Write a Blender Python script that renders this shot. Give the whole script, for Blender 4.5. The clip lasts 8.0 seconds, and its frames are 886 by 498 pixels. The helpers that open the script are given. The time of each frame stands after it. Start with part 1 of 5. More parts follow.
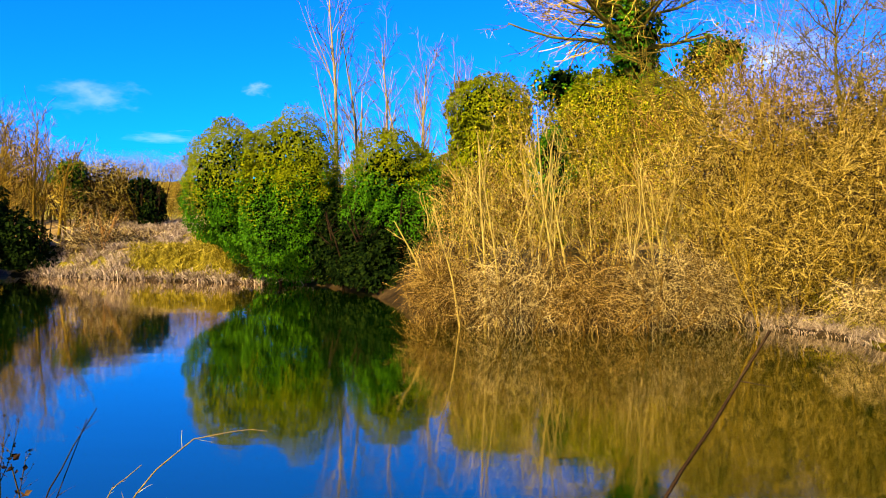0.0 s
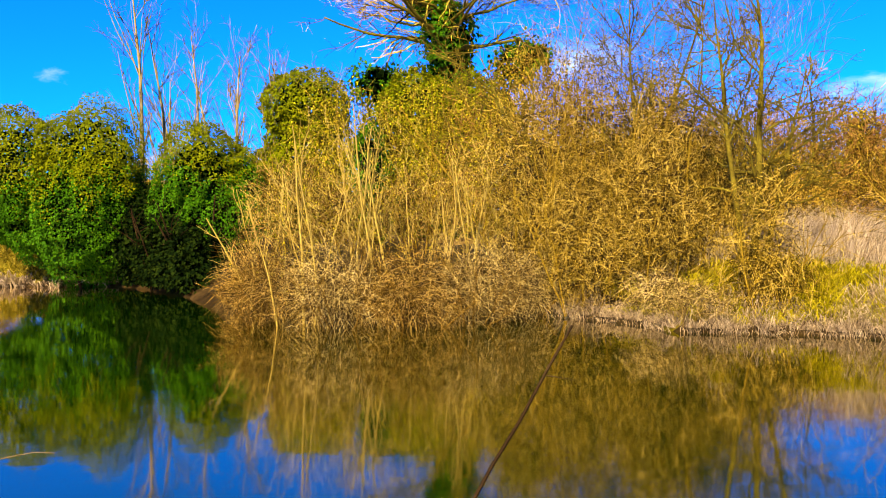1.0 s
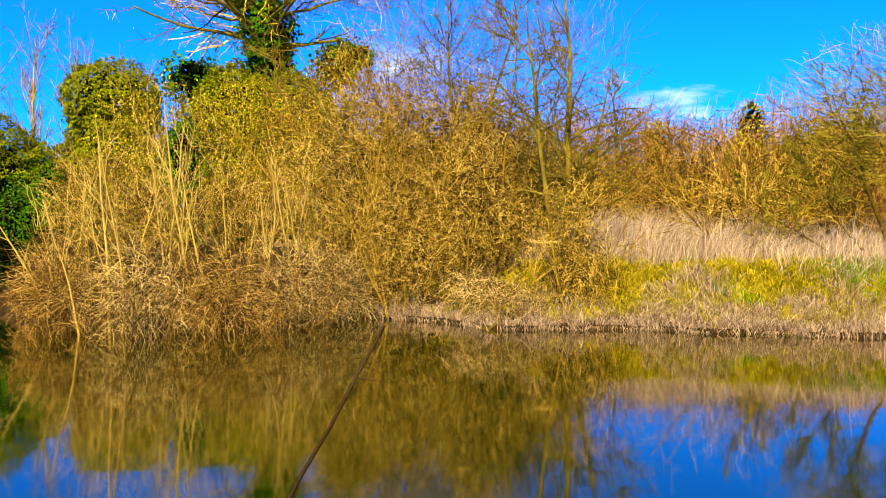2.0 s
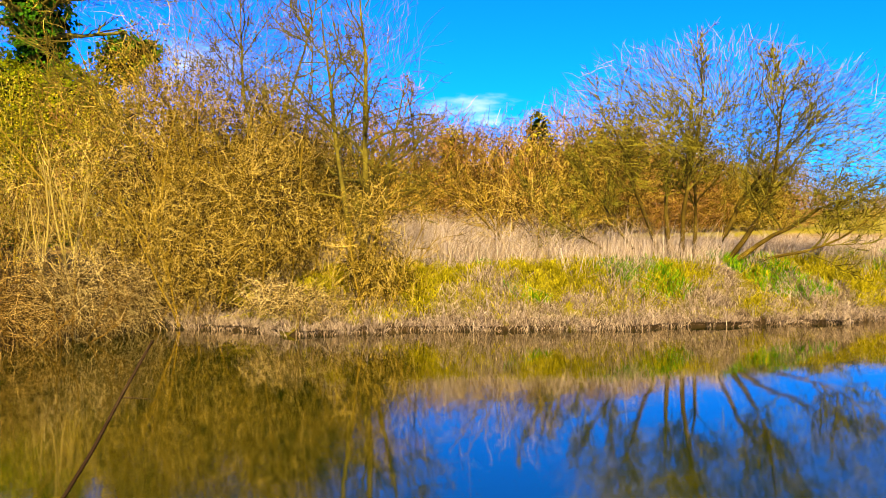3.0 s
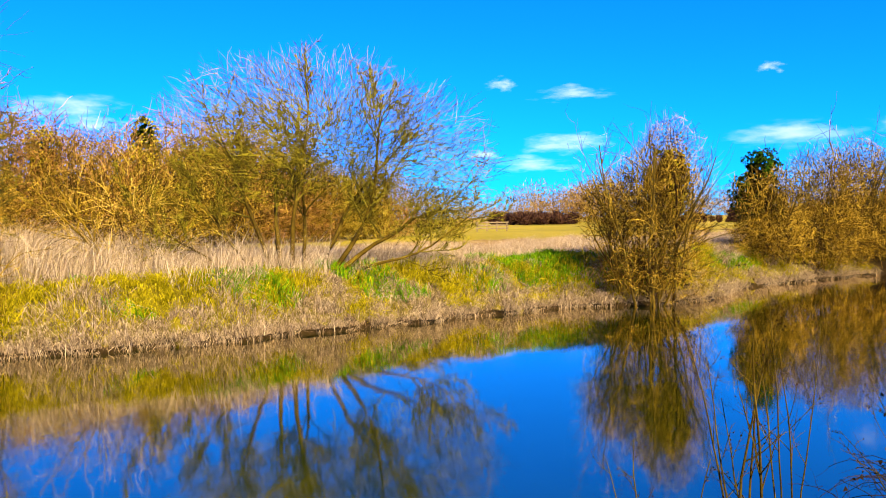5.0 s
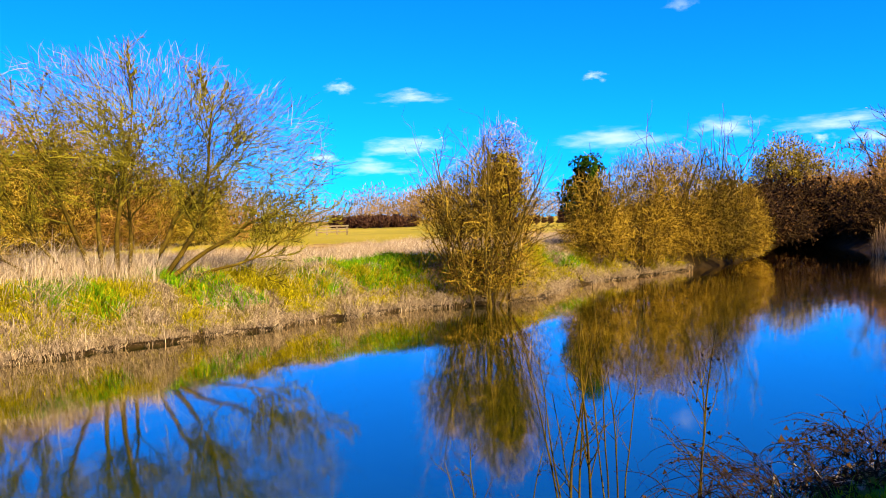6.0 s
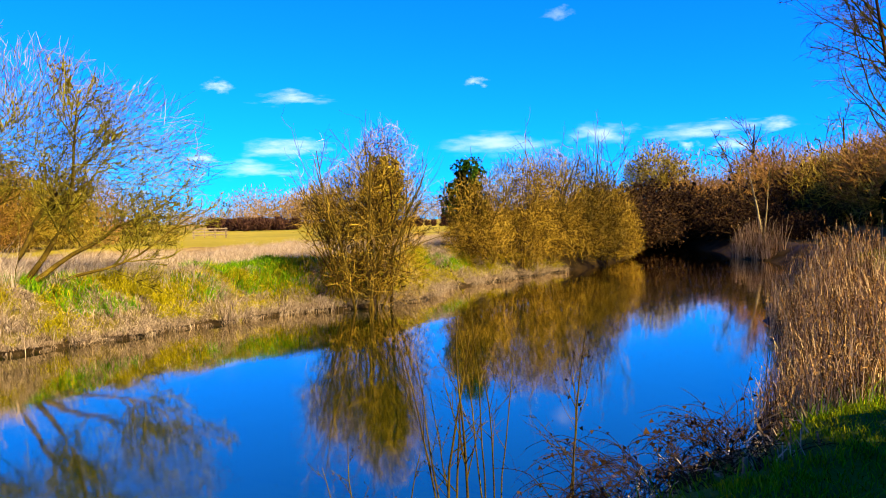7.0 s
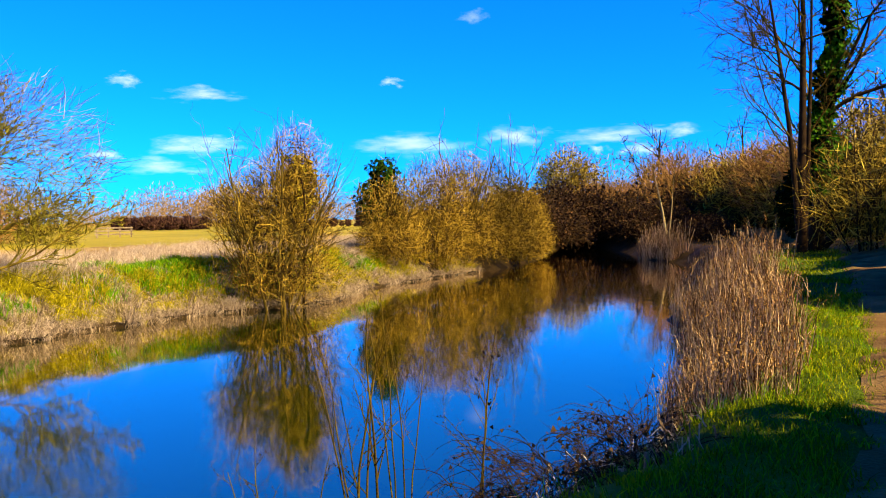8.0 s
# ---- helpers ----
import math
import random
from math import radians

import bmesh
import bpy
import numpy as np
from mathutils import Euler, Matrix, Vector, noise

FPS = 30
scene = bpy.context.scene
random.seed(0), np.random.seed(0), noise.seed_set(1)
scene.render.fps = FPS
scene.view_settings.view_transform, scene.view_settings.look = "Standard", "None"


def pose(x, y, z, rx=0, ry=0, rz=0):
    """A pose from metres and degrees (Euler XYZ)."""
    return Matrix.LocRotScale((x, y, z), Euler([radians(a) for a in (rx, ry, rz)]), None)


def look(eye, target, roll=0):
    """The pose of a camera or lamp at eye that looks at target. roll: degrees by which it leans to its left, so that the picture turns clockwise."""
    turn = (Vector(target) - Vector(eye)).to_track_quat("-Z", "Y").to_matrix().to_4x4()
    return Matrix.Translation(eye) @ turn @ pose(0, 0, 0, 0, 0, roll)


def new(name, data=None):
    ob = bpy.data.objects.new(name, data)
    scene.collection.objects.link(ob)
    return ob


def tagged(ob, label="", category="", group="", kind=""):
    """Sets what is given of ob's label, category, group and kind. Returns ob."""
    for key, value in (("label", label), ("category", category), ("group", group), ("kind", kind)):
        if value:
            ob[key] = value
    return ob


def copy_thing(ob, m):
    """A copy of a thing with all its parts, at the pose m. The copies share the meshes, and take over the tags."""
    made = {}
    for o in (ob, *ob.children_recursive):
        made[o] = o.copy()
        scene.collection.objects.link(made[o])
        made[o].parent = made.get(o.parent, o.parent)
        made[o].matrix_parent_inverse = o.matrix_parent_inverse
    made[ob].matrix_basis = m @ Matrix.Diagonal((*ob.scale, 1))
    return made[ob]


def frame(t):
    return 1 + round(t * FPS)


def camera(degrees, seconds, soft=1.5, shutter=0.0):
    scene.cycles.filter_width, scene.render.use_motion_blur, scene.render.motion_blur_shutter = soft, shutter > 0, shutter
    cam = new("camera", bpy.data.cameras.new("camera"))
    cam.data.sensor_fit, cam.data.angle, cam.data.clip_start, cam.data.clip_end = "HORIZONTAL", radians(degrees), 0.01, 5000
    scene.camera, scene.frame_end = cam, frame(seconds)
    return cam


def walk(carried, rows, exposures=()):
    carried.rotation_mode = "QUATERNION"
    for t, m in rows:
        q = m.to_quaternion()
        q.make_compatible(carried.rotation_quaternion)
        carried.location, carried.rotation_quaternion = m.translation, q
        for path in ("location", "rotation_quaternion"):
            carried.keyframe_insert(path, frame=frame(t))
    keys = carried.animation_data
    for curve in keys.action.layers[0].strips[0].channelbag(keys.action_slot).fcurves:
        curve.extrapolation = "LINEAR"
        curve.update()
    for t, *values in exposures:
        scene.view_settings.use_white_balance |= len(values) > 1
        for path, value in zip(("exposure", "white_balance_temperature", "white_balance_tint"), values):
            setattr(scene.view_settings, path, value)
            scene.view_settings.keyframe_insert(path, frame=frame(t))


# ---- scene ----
cam = camera(57.9, 8.0, soft=1.0)
PATH = [
    (0, pose(0.834, -0.450, 2.391, 87.673, 0.527, 3.069)),
    (0.5, pose(0.861, -0.402, 2.395, 87.469, 0.615, -3.458)),
    (1, pose(0.877, -0.376, 2.405, 87.237, 0.700, -9.759)),
    (1.2, pose(0.885, -0.367, 2.407, 87.205, 0.560, -12.060)),
    (2.3, pose(0.966, -0.302, 2.387, 87.284, 0.456, -26.284)),
    (2.5, pose(0.978, -0.303, 2.389, 87.310, 0.474, -28.931)),
    (3, pose(1.035, -0.321, 2.400, 87.358, 0.560, -36.390)),
    (3.5, pose(1.096, -0.350, 2.408, 87.461, 0.472, -43.730)),
    (4, pose(1.165, -0.379, 2.401, 87.647, 0.548, -50.475)),
    (4.5, pose(1.223, -0.382, 2.397, 87.685, 0.639, -56.907)),
    (5, pose(1.278, -0.379, 2.395, 87.796, 0.775, -63.141)),
    (5.2, pose(1.295, -0.382, 2.393, 87.862, 0.720, -65.469)),
    (6.3, pose(1.357, -0.410, 2.401, 87.791, 1.518, -77.095)),
    (6.5, pose(1.358, -0.418, 2.397, 87.823, 1.443, -78.507)),
    (7, pose(1.359, -0.447, 2.394, 87.819, 1.286, -82.799)),
    (7.5, pose(1.362, -0.464, 2.395, 87.803, 1.007, -86.020)),
    (8, pose(1.373, -0.477, 2.392, 87.755, 0.870, -88.863)),
]
walk(cam, PATH)

# ---- world, sun ----
SUN_EL, SUN_AZ = radians(38), math.atan2(-0.54, -0.84)
sun_from = Vector((math.sin(SUN_AZ) * math.cos(SUN_EL), math.cos(SUN_AZ) * math.cos(SUN_EL), math.sin(SUN_EL)))

world = bpy.data.worlds.new("world")
scene.world = world
world.use_nodes = True
wn, wl = world.node_tree.nodes, world.node_tree.links
sky = wn.new("ShaderNodeTexSky")
sky.sky_type, sky.sun_disc = "NISHITA", False
sky.sun_elevation, sky.sun_rotation = SUN_EL, SUN_AZ
sky.altitude, sky.air_density, sky.dust_density, sky.ozone_density = 0, 1.0, 0.0, 4.0
tint = wn.new("ShaderNodeMix")
tint.data_type, tint.blend_type = "RGBA", "MULTIPLY"
tint.inputs["Factor"].default_value = 1.0
tint.inputs["B"].default_value = (0.015, 0.7, 2.25, 1)
wl.new(sky.outputs[0], tint.inputs["A"])
wl.new(tint.outputs["Result"], wn["Background"].inputs["Color"])
wn["Background"].inputs["Strength"].default_value = 0.0465

sun = new("sun", bpy.data.lights.new("sun", "SUN"))
sun.data.energy, sun.data.angle, sun.data.color = 5.8, radians(0.53), (1.0, 0.8, 0.42)
sun.matrix_world = look(sun_from * 60, (0, 0, 0))
scene.view_settings.exposure = 1.7


# ---- materials ----
def material(name, colours, rough=0.85, scale=3.0, fine=40.0, island=0.6, bump=0.3, spec=0.04, see=0.0):
    """Colours from dark to light, mixed by a broad and a fine noise and, for loose pieces, by each piece's chance."""
    m = bpy.data.materials.new(name)
    m.use_nodes = True
    n, l = m.node_tree.nodes, m.node_tree.links
    b = n["Principled BSDF"]
    co = n.new("ShaderNodeTexCoord")
    broad, small = n.new("ShaderNodeTexNoise"), n.new("ShaderNodeTexNoise")
    broad.inputs["Scale"].default_value, small.inputs["Scale"].default_value = scale, fine
    broad.inputs["Detail"].default_value = 4
    for x in (broad, small):
        l.new(co.outputs["Object"], x.inputs["Vector"])
    geo = n.new("ShaderNodeNewGeometry")
    mix = n.new("ShaderNodeMath")
    mix.operation = "MULTIPLY_ADD"
    l.new(geo.outputs["Random Per Island"], mix.inputs[0])
    mix.inputs[1].default_value = island
    half = n.new("ShaderNodeMath")
    half.operation = "MULTIPLY_ADD"
    l.new(broad.outputs["Fac"], half.inputs[0])
    half.inputs[1].default_value = (1 - island) * 1.6
    half.inputs[2].default_value = -(1 - island) * 0.45
    l.new(half.outputs[0], mix.inputs[2])
    more = n.new("ShaderNodeMath")
    more.operation = "MULTIPLY_ADD"
    l.new(small.outputs["Fac"], more.inputs[0])
    more.inputs[1].default_value = 0.4
    l.new(mix.outputs[0], more.inputs[2])
    ramp = n.new("ShaderNodeValToRGB")
    e = ramp.color_ramp.elements
    while len(e) < len(colours):
        e.new(0.5)
    for i, c in enumerate(colours):
        e[i].position = 0.26 + 0.84 * i / (len(colours) - 1)
        e[i].color = (*c, 1)
    l.new(more.outputs[0], ramp.inputs[0])
    l.new(ramp.outputs[0], b.inputs["Base Color"])
    b.inputs["Roughness"].default_value = rough
    b.inputs["Specular IOR Level"].default_value = spec
    if bump:
        bp = n.new("ShaderNodeBump")
        bp.inputs["Strength"].default_value = bump
        bp.inputs["Distance"].default_value = 0.02
        l.new(small.outputs["Fac"], bp.inputs["Height"])
        l.new(bp.outputs[0], b.inputs["Normal"])
    if see:
        t = n.new("ShaderNodeBsdfTranslucent")
        l.new(ramp.outputs[0], t.inputs["Color"])
        mx = n.new("ShaderNodeMixShader")
        mx.inputs[0].default_value = see
        l.new(b.outputs[0], mx.inputs[1])
        l.new(t.outputs[0], mx.inputs[2])
        l.new(mx.outputs[0], n["Material Output"].inputs["Surface"])
    return m


BARK_YELLOW = material("willow_bark", [(0.06, 0.04, 0.006), (0.24, 0.17, 0.03), (0.45, 0.34, 0.085)], island=0.8)
BARK_OCHRE = material("scrub_bark", [(0.005, 0.003, 0.0003), (0.035, 0.02, 0.0015), (0.22, 0.14, 0.011), (0.52, 0.37, 0.07)], island=0.9)
BARK_OLIVE = material("mossy_bark", [(0.008, 0.005, 0.0005), (0.05, 0.031, 0.002), (0.21, 0.135, 0.009), (0.5, 0.36, 0.04)], island=0.88)
BARK_PALE = material("pale_dead_twigs", [(0.006, 0.0035, 0.0008), (0.04, 0.023, 0.004), (0.2, 0.132, 0.032), (0.5, 0.375, 0.13)], island=0.9)
BARK_BROWN = material("brown_bark", [(0.006, 0.0032, 0.0005), (0.035, 0.0175, 0.002), (0.17, 0.1, 0.006), (0.42, 0.275, 0.03)], island=0.88)
BARK_RED = material("reddish_twigs", [(0.08, 0.034, 0.007), (0.22, 0.105, 0.022), (0.38, 0.21, 0.055)], island=0.7)
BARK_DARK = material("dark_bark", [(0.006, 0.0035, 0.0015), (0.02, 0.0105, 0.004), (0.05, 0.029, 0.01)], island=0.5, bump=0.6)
BARK_BIRCH = material("birch_bark", [(0.1, 0.065, 0.022), (0.23, 0.17, 0.075), (0.36, 0.29, 0.15)], island=0.4)
BARK_STEM = material("sallow_stem_bark", [(0.014, 0.008, 0.001), (0.06, 0.038, 0.004), (0.16, 0.11, 0.012)], island=0.3, bump=0.5)
BARK_LIMB = material("lichened_limb_bark", [(0.028, 0.02, 0.003), (0.1, 0.076, 0.008), (0.21, 0.168, 0.016)], island=0.3, bump=0.5)
BARK_SALLOW = material("sallow_twigs", [(0.016, 0.009, 0.001), (0.055, 0.044, 0.003), (0.15, 0.124, 0.009), (0.23, 0.195, 0.015)], island=0.85)
BARK_MOSS = material("dark_mossy_bark", [(0.02, 0.012, 0.002), (0.07, 0.045, 0.006), (0.16, 0.11, 0.02)], island=0.6, bump=0.5)
BARK_RUST = material("rusty_brush_twigs", [(0.006, 0.003, 0.0005), (0.035, 0.018, 0.002), (0.14, 0.078, 0.01), (0.38, 0.25, 0.06)], island=0.9)
IVY = material("ivy_leaf", [(0.012, 0.04, 0.0005), (0.031, 0.1, 0.001), (0.075, 0.165, 0.002)], rough=0.5, spec=0.025, island=0.5, bump=0, see=0.12)
IVY_TOP = material("ivy_yellow_sunlit_leaf", [(0.075, 0.09, 0.0005), (0.135, 0.15, 0.001), (0.2, 0.195, 0.002)], rough=0.55, spec=0.02, island=0.4, bump=0, see=0.15)
# Ivy leaf again, with shade taken into a darker colour.
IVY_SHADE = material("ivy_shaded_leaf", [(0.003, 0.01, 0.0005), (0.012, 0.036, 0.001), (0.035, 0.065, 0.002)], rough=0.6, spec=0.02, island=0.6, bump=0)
# Near-black, so shaded gaps and crown insides carry their dark in the leaf colour.
IVY_DARK = material("shade_toned_evergreen_leaf", [(0.001, 0.003, 0.0005), (0.004, 0.0095, 0.001), (0.011, 0.019, 0.0015)], rough=0.7, spec=0.01, island=0.7, bump=0)
BUD = material("lichen_and_buds", [(0.012, 0.007, 0.0005), (0.08, 0.05, 0.002), (0.25, 0.165, 0.006), (0.44, 0.31, 0.025)], island=0.85, bump=0, see=0.15)
BUD_BROWN = material("brown_buds", [(0.012, 0.007, 0.001), (0.07, 0.04, 0.004), (0.22, 0.135, 0.014), (0.4, 0.27, 0.04)], island=0.85, bump=0, see=0.15)
BUD_GREEN = material("young_leaf", [(0.012, 0.012, 0.0005), (0.075, 0.064, 0.001), (0.26, 0.215, 0.004), (0.5, 0.41, 0.01)], island=0.85, bump=0, see=0.2)
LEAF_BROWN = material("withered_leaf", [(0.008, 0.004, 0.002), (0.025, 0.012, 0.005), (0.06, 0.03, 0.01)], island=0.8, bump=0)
STRAW = material("dry_grass_blade", [(0.13, 0.085, 0.05), (0.33, 0.245, 0.16), (0.49, 0.39, 0.28)], island=0.85, bump=0, see=0.2)
STRAW_GREY = material("faded_grass_blade", [(0.1, 0.058, 0.018), (0.29, 0.19, 0.075), (0.46, 0.335, 0.16)], island=0.85, bump=0, see=0.15)
SEDGE = material("matted_sedge_blade", [(0.07, 0.045, 0.025), (0.24, 0.17, 0.105), (0.43, 0.33, 0.22)], island=0.8, bump=0, see=0.15)
GRASS = material("green_grass_blade", [(0.1, 0.086, 0.001), (0.27, 0.225, 0.003), (0.43, 0.35, 0.01)], island=0.8, bump=0, see=0.25)
GRASS_DULL = material("dull_grass_blade", [(0.07, 0.052, 0.002), (0.19, 0.145, 0.008), (0.34, 0.265, 0.03)], island=0.8, bump=0, see=0.2)
GRASS_LUSH = material("lush_grass_blade", [(0.04, 0.12, 0.001), (0.1, 0.215, 0.002), (0.19, 0.29, 0.005)], island=0.8, bump=0, see=0.25)
REED = material("reed_stalk", [(0.012, 0.006, 0.002), (0.11, 0.055, 0.018), (0.33, 0.19, 0.075), (0.6, 0.4, 0.19)], island=0.9, bump=0)
GRASS_VERGE = material("verge_grass_blade", [(0.035, 0.065, 0.001), (0.14, 0.19, 0.002), (0.32, 0.3, 0.004)], island=0.8, bump=0, see=0.25)
MUD_AND_SHADE = material("bank_mud_and_scrub_shade", [(0.0084, 0.00504, 0.00168), (0.028, 0.0168, 0.0056), (0.056, 0.0336, 0.0112)], rough=0.6, scale=1.5, fine=12, island=0, bump=0.8)
TURF = material("bank_turf", [(0.06, 0.045, 0.004), (0.12, 0.095, 0.005), (0.17, 0.14, 0.006)], scale=1.2, fine=25, island=0, bump=0.8)
THATCH = material("dry_grass_thatch", [(0.12, 0.07, 0.018), (0.22, 0.14, 0.045), (0.32, 0.22, 0.08)], scale=0.8, fine=20, island=0, bump=0.8)
MEADOW = material("far_meadow", [(0.15, 0.125, 0.006), (0.22, 0.17, 0.01), (0.3, 0.22, 0.03)], scale=0.06, fine=1.2, island=0, bump=0.4)
LAWN = material("verge_turf", [(0.02, 0.03, 0.002), (0.05, 0.075, 0.003), (0.1, 0.1, 0.006)], scale=1.0, fine=30, island=0, bump=0.8)
SHADED_LITTER = material("shade_dark_leaf_litter", [(0.02, 0.012, 0.002), (0.045, 0.027, 0.004), (0.08, 0.056, 0.008)], scale=0.8, fine=20, island=0, bump=0.8)
DIRT = material("trodden_dirt", [(0.07, 0.038, 0.012), (0.13, 0.075, 0.024), (0.2, 0.125, 0.045)], scale=1.6, fine=35, island=0, bump=0.9)
WOODS_BROWN = material("far_bare_woods", [(0.07, 0.036, 0.008), (0.2, 0.115, 0.028), (0.36, 0.225, 0.065)], island=0.8, bump=0, see=0.2)
WOODS_DARK = material("far_dark_hedge", [(0.0168, 0.00638, 0.00448), (0.0392, 0.016, 0.0101), (0.0728, 0.0372, 0.0168)], island=0.7, bump=0)
TIMBER = material("weathered_timber", [(0.108, 0.0739, 0.0403), (0.202, 0.148, 0.0874), (0.282, 0.222, 0.148)], scale=4, fine=60, island=0.2, bump=0.6)


def water_material():
    m = bpy.data.materials.new("pond_water")
    m.use_nodes = True
    n, l = m.node_tree.nodes, m.node_tree.links
    n.remove(n["Principled BSDF"])
    murk, gloss, both = n.new("ShaderNodeBsdfDiffuse"), n.new("ShaderNodeBsdfGlossy"), n.new("ShaderNodeMixShader")
    murk.inputs["Color"].default_value = (0.0015, 0.010, 0.0, 1)
    gloss.inputs["Color"].default_value = (0.97, 0.9, 0.77, 1)
    gloss.inputs["Roughness"].default_value = 0.05
    rim, gain = n.new("ShaderNodeFresnel"), n.new("ShaderNodeMath")
    rim.inputs["IOR"].default_value = 1.33
    gain.operation, gain.use_clamp = "MULTIPLY_ADD", True
    l.new(rim.outputs[0], gain.inputs[0])
    gain.inputs[1].default_value, gain.inputs[2].default_value = 1.3, 0.19
    l.new(gain.outputs[0], both.inputs[0])
    l.new(murk.outputs[0], both.inputs[1])
    l.new(gloss.outputs[0], both.inputs[2])
    l.new(both.outputs[0], n["Material Output"].inputs["Surface"])
    co = n.new("ShaderNodeTexCoord")
    mp = n.new("ShaderNodeMapping")
    mp.inputs["Scale"].default_value = (0.5, 1.1, 1)
    mp.inputs["Rotation"].default_value = (0, 0, radians(35))
    l.new(co.outputs["Object"], mp.inputs["Vector"])
    a, c = n.new("ShaderNodeTexNoise"), n.new("ShaderNodeTexNoise")
    a.inputs["Scale"].default_value, c.inputs["Scale"].default_value = 1.1, 7.0
    for x in (a, c):
        l.new(mp.outputs[0], x.inputs["Vector"])
    add = n.new("ShaderNodeMath")
    add.operation = "MULTIPLY_ADD"
    l.new(c.outputs["Fac"], add.inputs[0])
    add.inputs[1].default_value = 0.12
    l.new(a.outputs["Fac"], add.inputs[2])
    far, gust, wave, sum_ = n.new("ShaderNodeVectorMath"), n.new("ShaderNodeMapRange"), n.new("ShaderNodeTexNoise"), n.new("ShaderNodeMath")
    far.operation, gust.interpolation_type, sum_.operation = "DISTANCE", "SMOOTHSTEP", "MULTIPLY_ADD"
    far.inputs[1].default_value = (30, -6, 0)
    l.new(co.outputs["Object"], far.inputs[0])
    l.new(far.outputs["Value"], gust.inputs["Value"])
    gust.inputs["From Min"].default_value, gust.inputs["From Max"].default_value = 2.0, 11.0
    gust.inputs["To Min"].default_value, gust.inputs["To Max"].default_value = 1.6, 0.0
    wave.inputs["Scale"].default_value = 3.2
    l.new(mp.outputs[0], wave.inputs["Vector"])
    l.new(wave.outputs["Fac"], sum_.inputs[0])
    l.new(gust.outputs[0], sum_.inputs[1])
    l.new(add.outputs[0], sum_.inputs[2])
    bp = n.new("ShaderNodeBump")
    bp.inputs["Strength"].default_value, bp.inputs["Distance"].default_value = 0.06, 0.05
    l.new(sum_.outputs[0], bp.inputs["Height"])
    l.new(bp.outputs[0], gloss.inputs["Normal"])
    return m


def cloud_material(name, most):
    m = bpy.data.materials.new(name)
    m.use_nodes = True
    n, l = m.node_tree.nodes, m.node_tree.links
    n.remove(n["Principled BSDF"])
    co = n.new("ShaderNodeTexCoord")
    ln = n.new("ShaderNodeVectorMath")
    ln.operation = "LENGTH"
    oi = n.new("ShaderNodeObjectInfo")
    puff, off, far = n.new("ShaderNodeTexNoise"), n.new("ShaderNodeVectorMath"), n.new("ShaderNodeVectorMath")
    puff.noise_dimensions = "4D"
    puff.inputs["Scale"].default_value, puff.inputs["Detail"].default_value = 1.5, 4
    l.new(co.outputs["Object"], puff.inputs["Vector"])
    off.operation, far.operation = "SUBTRACT", "MULTIPLY_ADD"
    l.new(puff.outputs["Color"], off.inputs[0])
    off.inputs[1].default_value = (0.5, 0.5, 0.42)
    l.new(off.outputs[0], far.inputs[0])
    far.inputs[1].default_value = (1.5, 0, 1.7)
    l.new(co.outputs["Object"], far.inputs[2])
    l.new(far.outputs[0], ln.inputs[0])
    nz = n.new("ShaderNodeTexNoise")
    nz.noise_dimensions = "4D"
    nz.inputs["Scale"].default_value, nz.inputs["Detail"].default_value, nz.inputs["Roughness"].default_value = 1.3, 6, 0.62
    l.new(co.outputs["Object"], nz.inputs["Vector"])
    k = n.new("ShaderNodeMath")
    k.operation = "MULTIPLY"
    k.inputs[1].default_value = 40
    l.new(oi.outputs["Random"], k.inputs[0])
    l.new(k.outputs[0], nz.inputs["W"])
    l.new(k.outputs[0], puff.inputs["W"])
    s = n.new("ShaderNodeMath")
    s.operation = "MULTIPLY_ADD"
    l.new(nz.outputs["Fac"], s.inputs[0])
    s.inputs[1].default_value = 1.9
    sub = n.new("ShaderNodeMath")
    sub.operation = "SUBTRACT"
    sub.inputs[0].default_value = -0.02
    l.new(ln.outputs["Value"], sub.inputs[1])
    l.new(sub.outputs[0], s.inputs[2])
    mr = n.new("ShaderNodeMapRange")
    mr.interpolation_type = "SMOOTHSTEP"
    mr.inputs["From Min"].default_value, mr.inputs["From Max"].default_value = 0.05, 1.15
    mr.inputs["To Max"].default_value = most
    l.new(s.outputs[0], mr.inputs["Value"])
    em, tr, mx = n.new("ShaderNodeEmission"), n.new("ShaderNodeBsdfTransparent"), n.new("ShaderNodeMixShader")
    em.inputs["Color"].default_value, em.inputs["Strength"].default_value = (0.74, 0.86, 1.0, 1), 0.46
    l.new(mr.outputs[0], mx.inputs[0])
    l.new(tr.outputs[0], mx.inputs[1])
    l.new(em.outputs[0], mx.inputs[2])
    l.new(mx.outputs[0], n["Material Output"].inputs["Surface"])
    return m


WATER, CLOUD, WISP = water_material(), cloud_material("cloud_white", 0.7), cloud_material("cloud_wisp", 0.28)


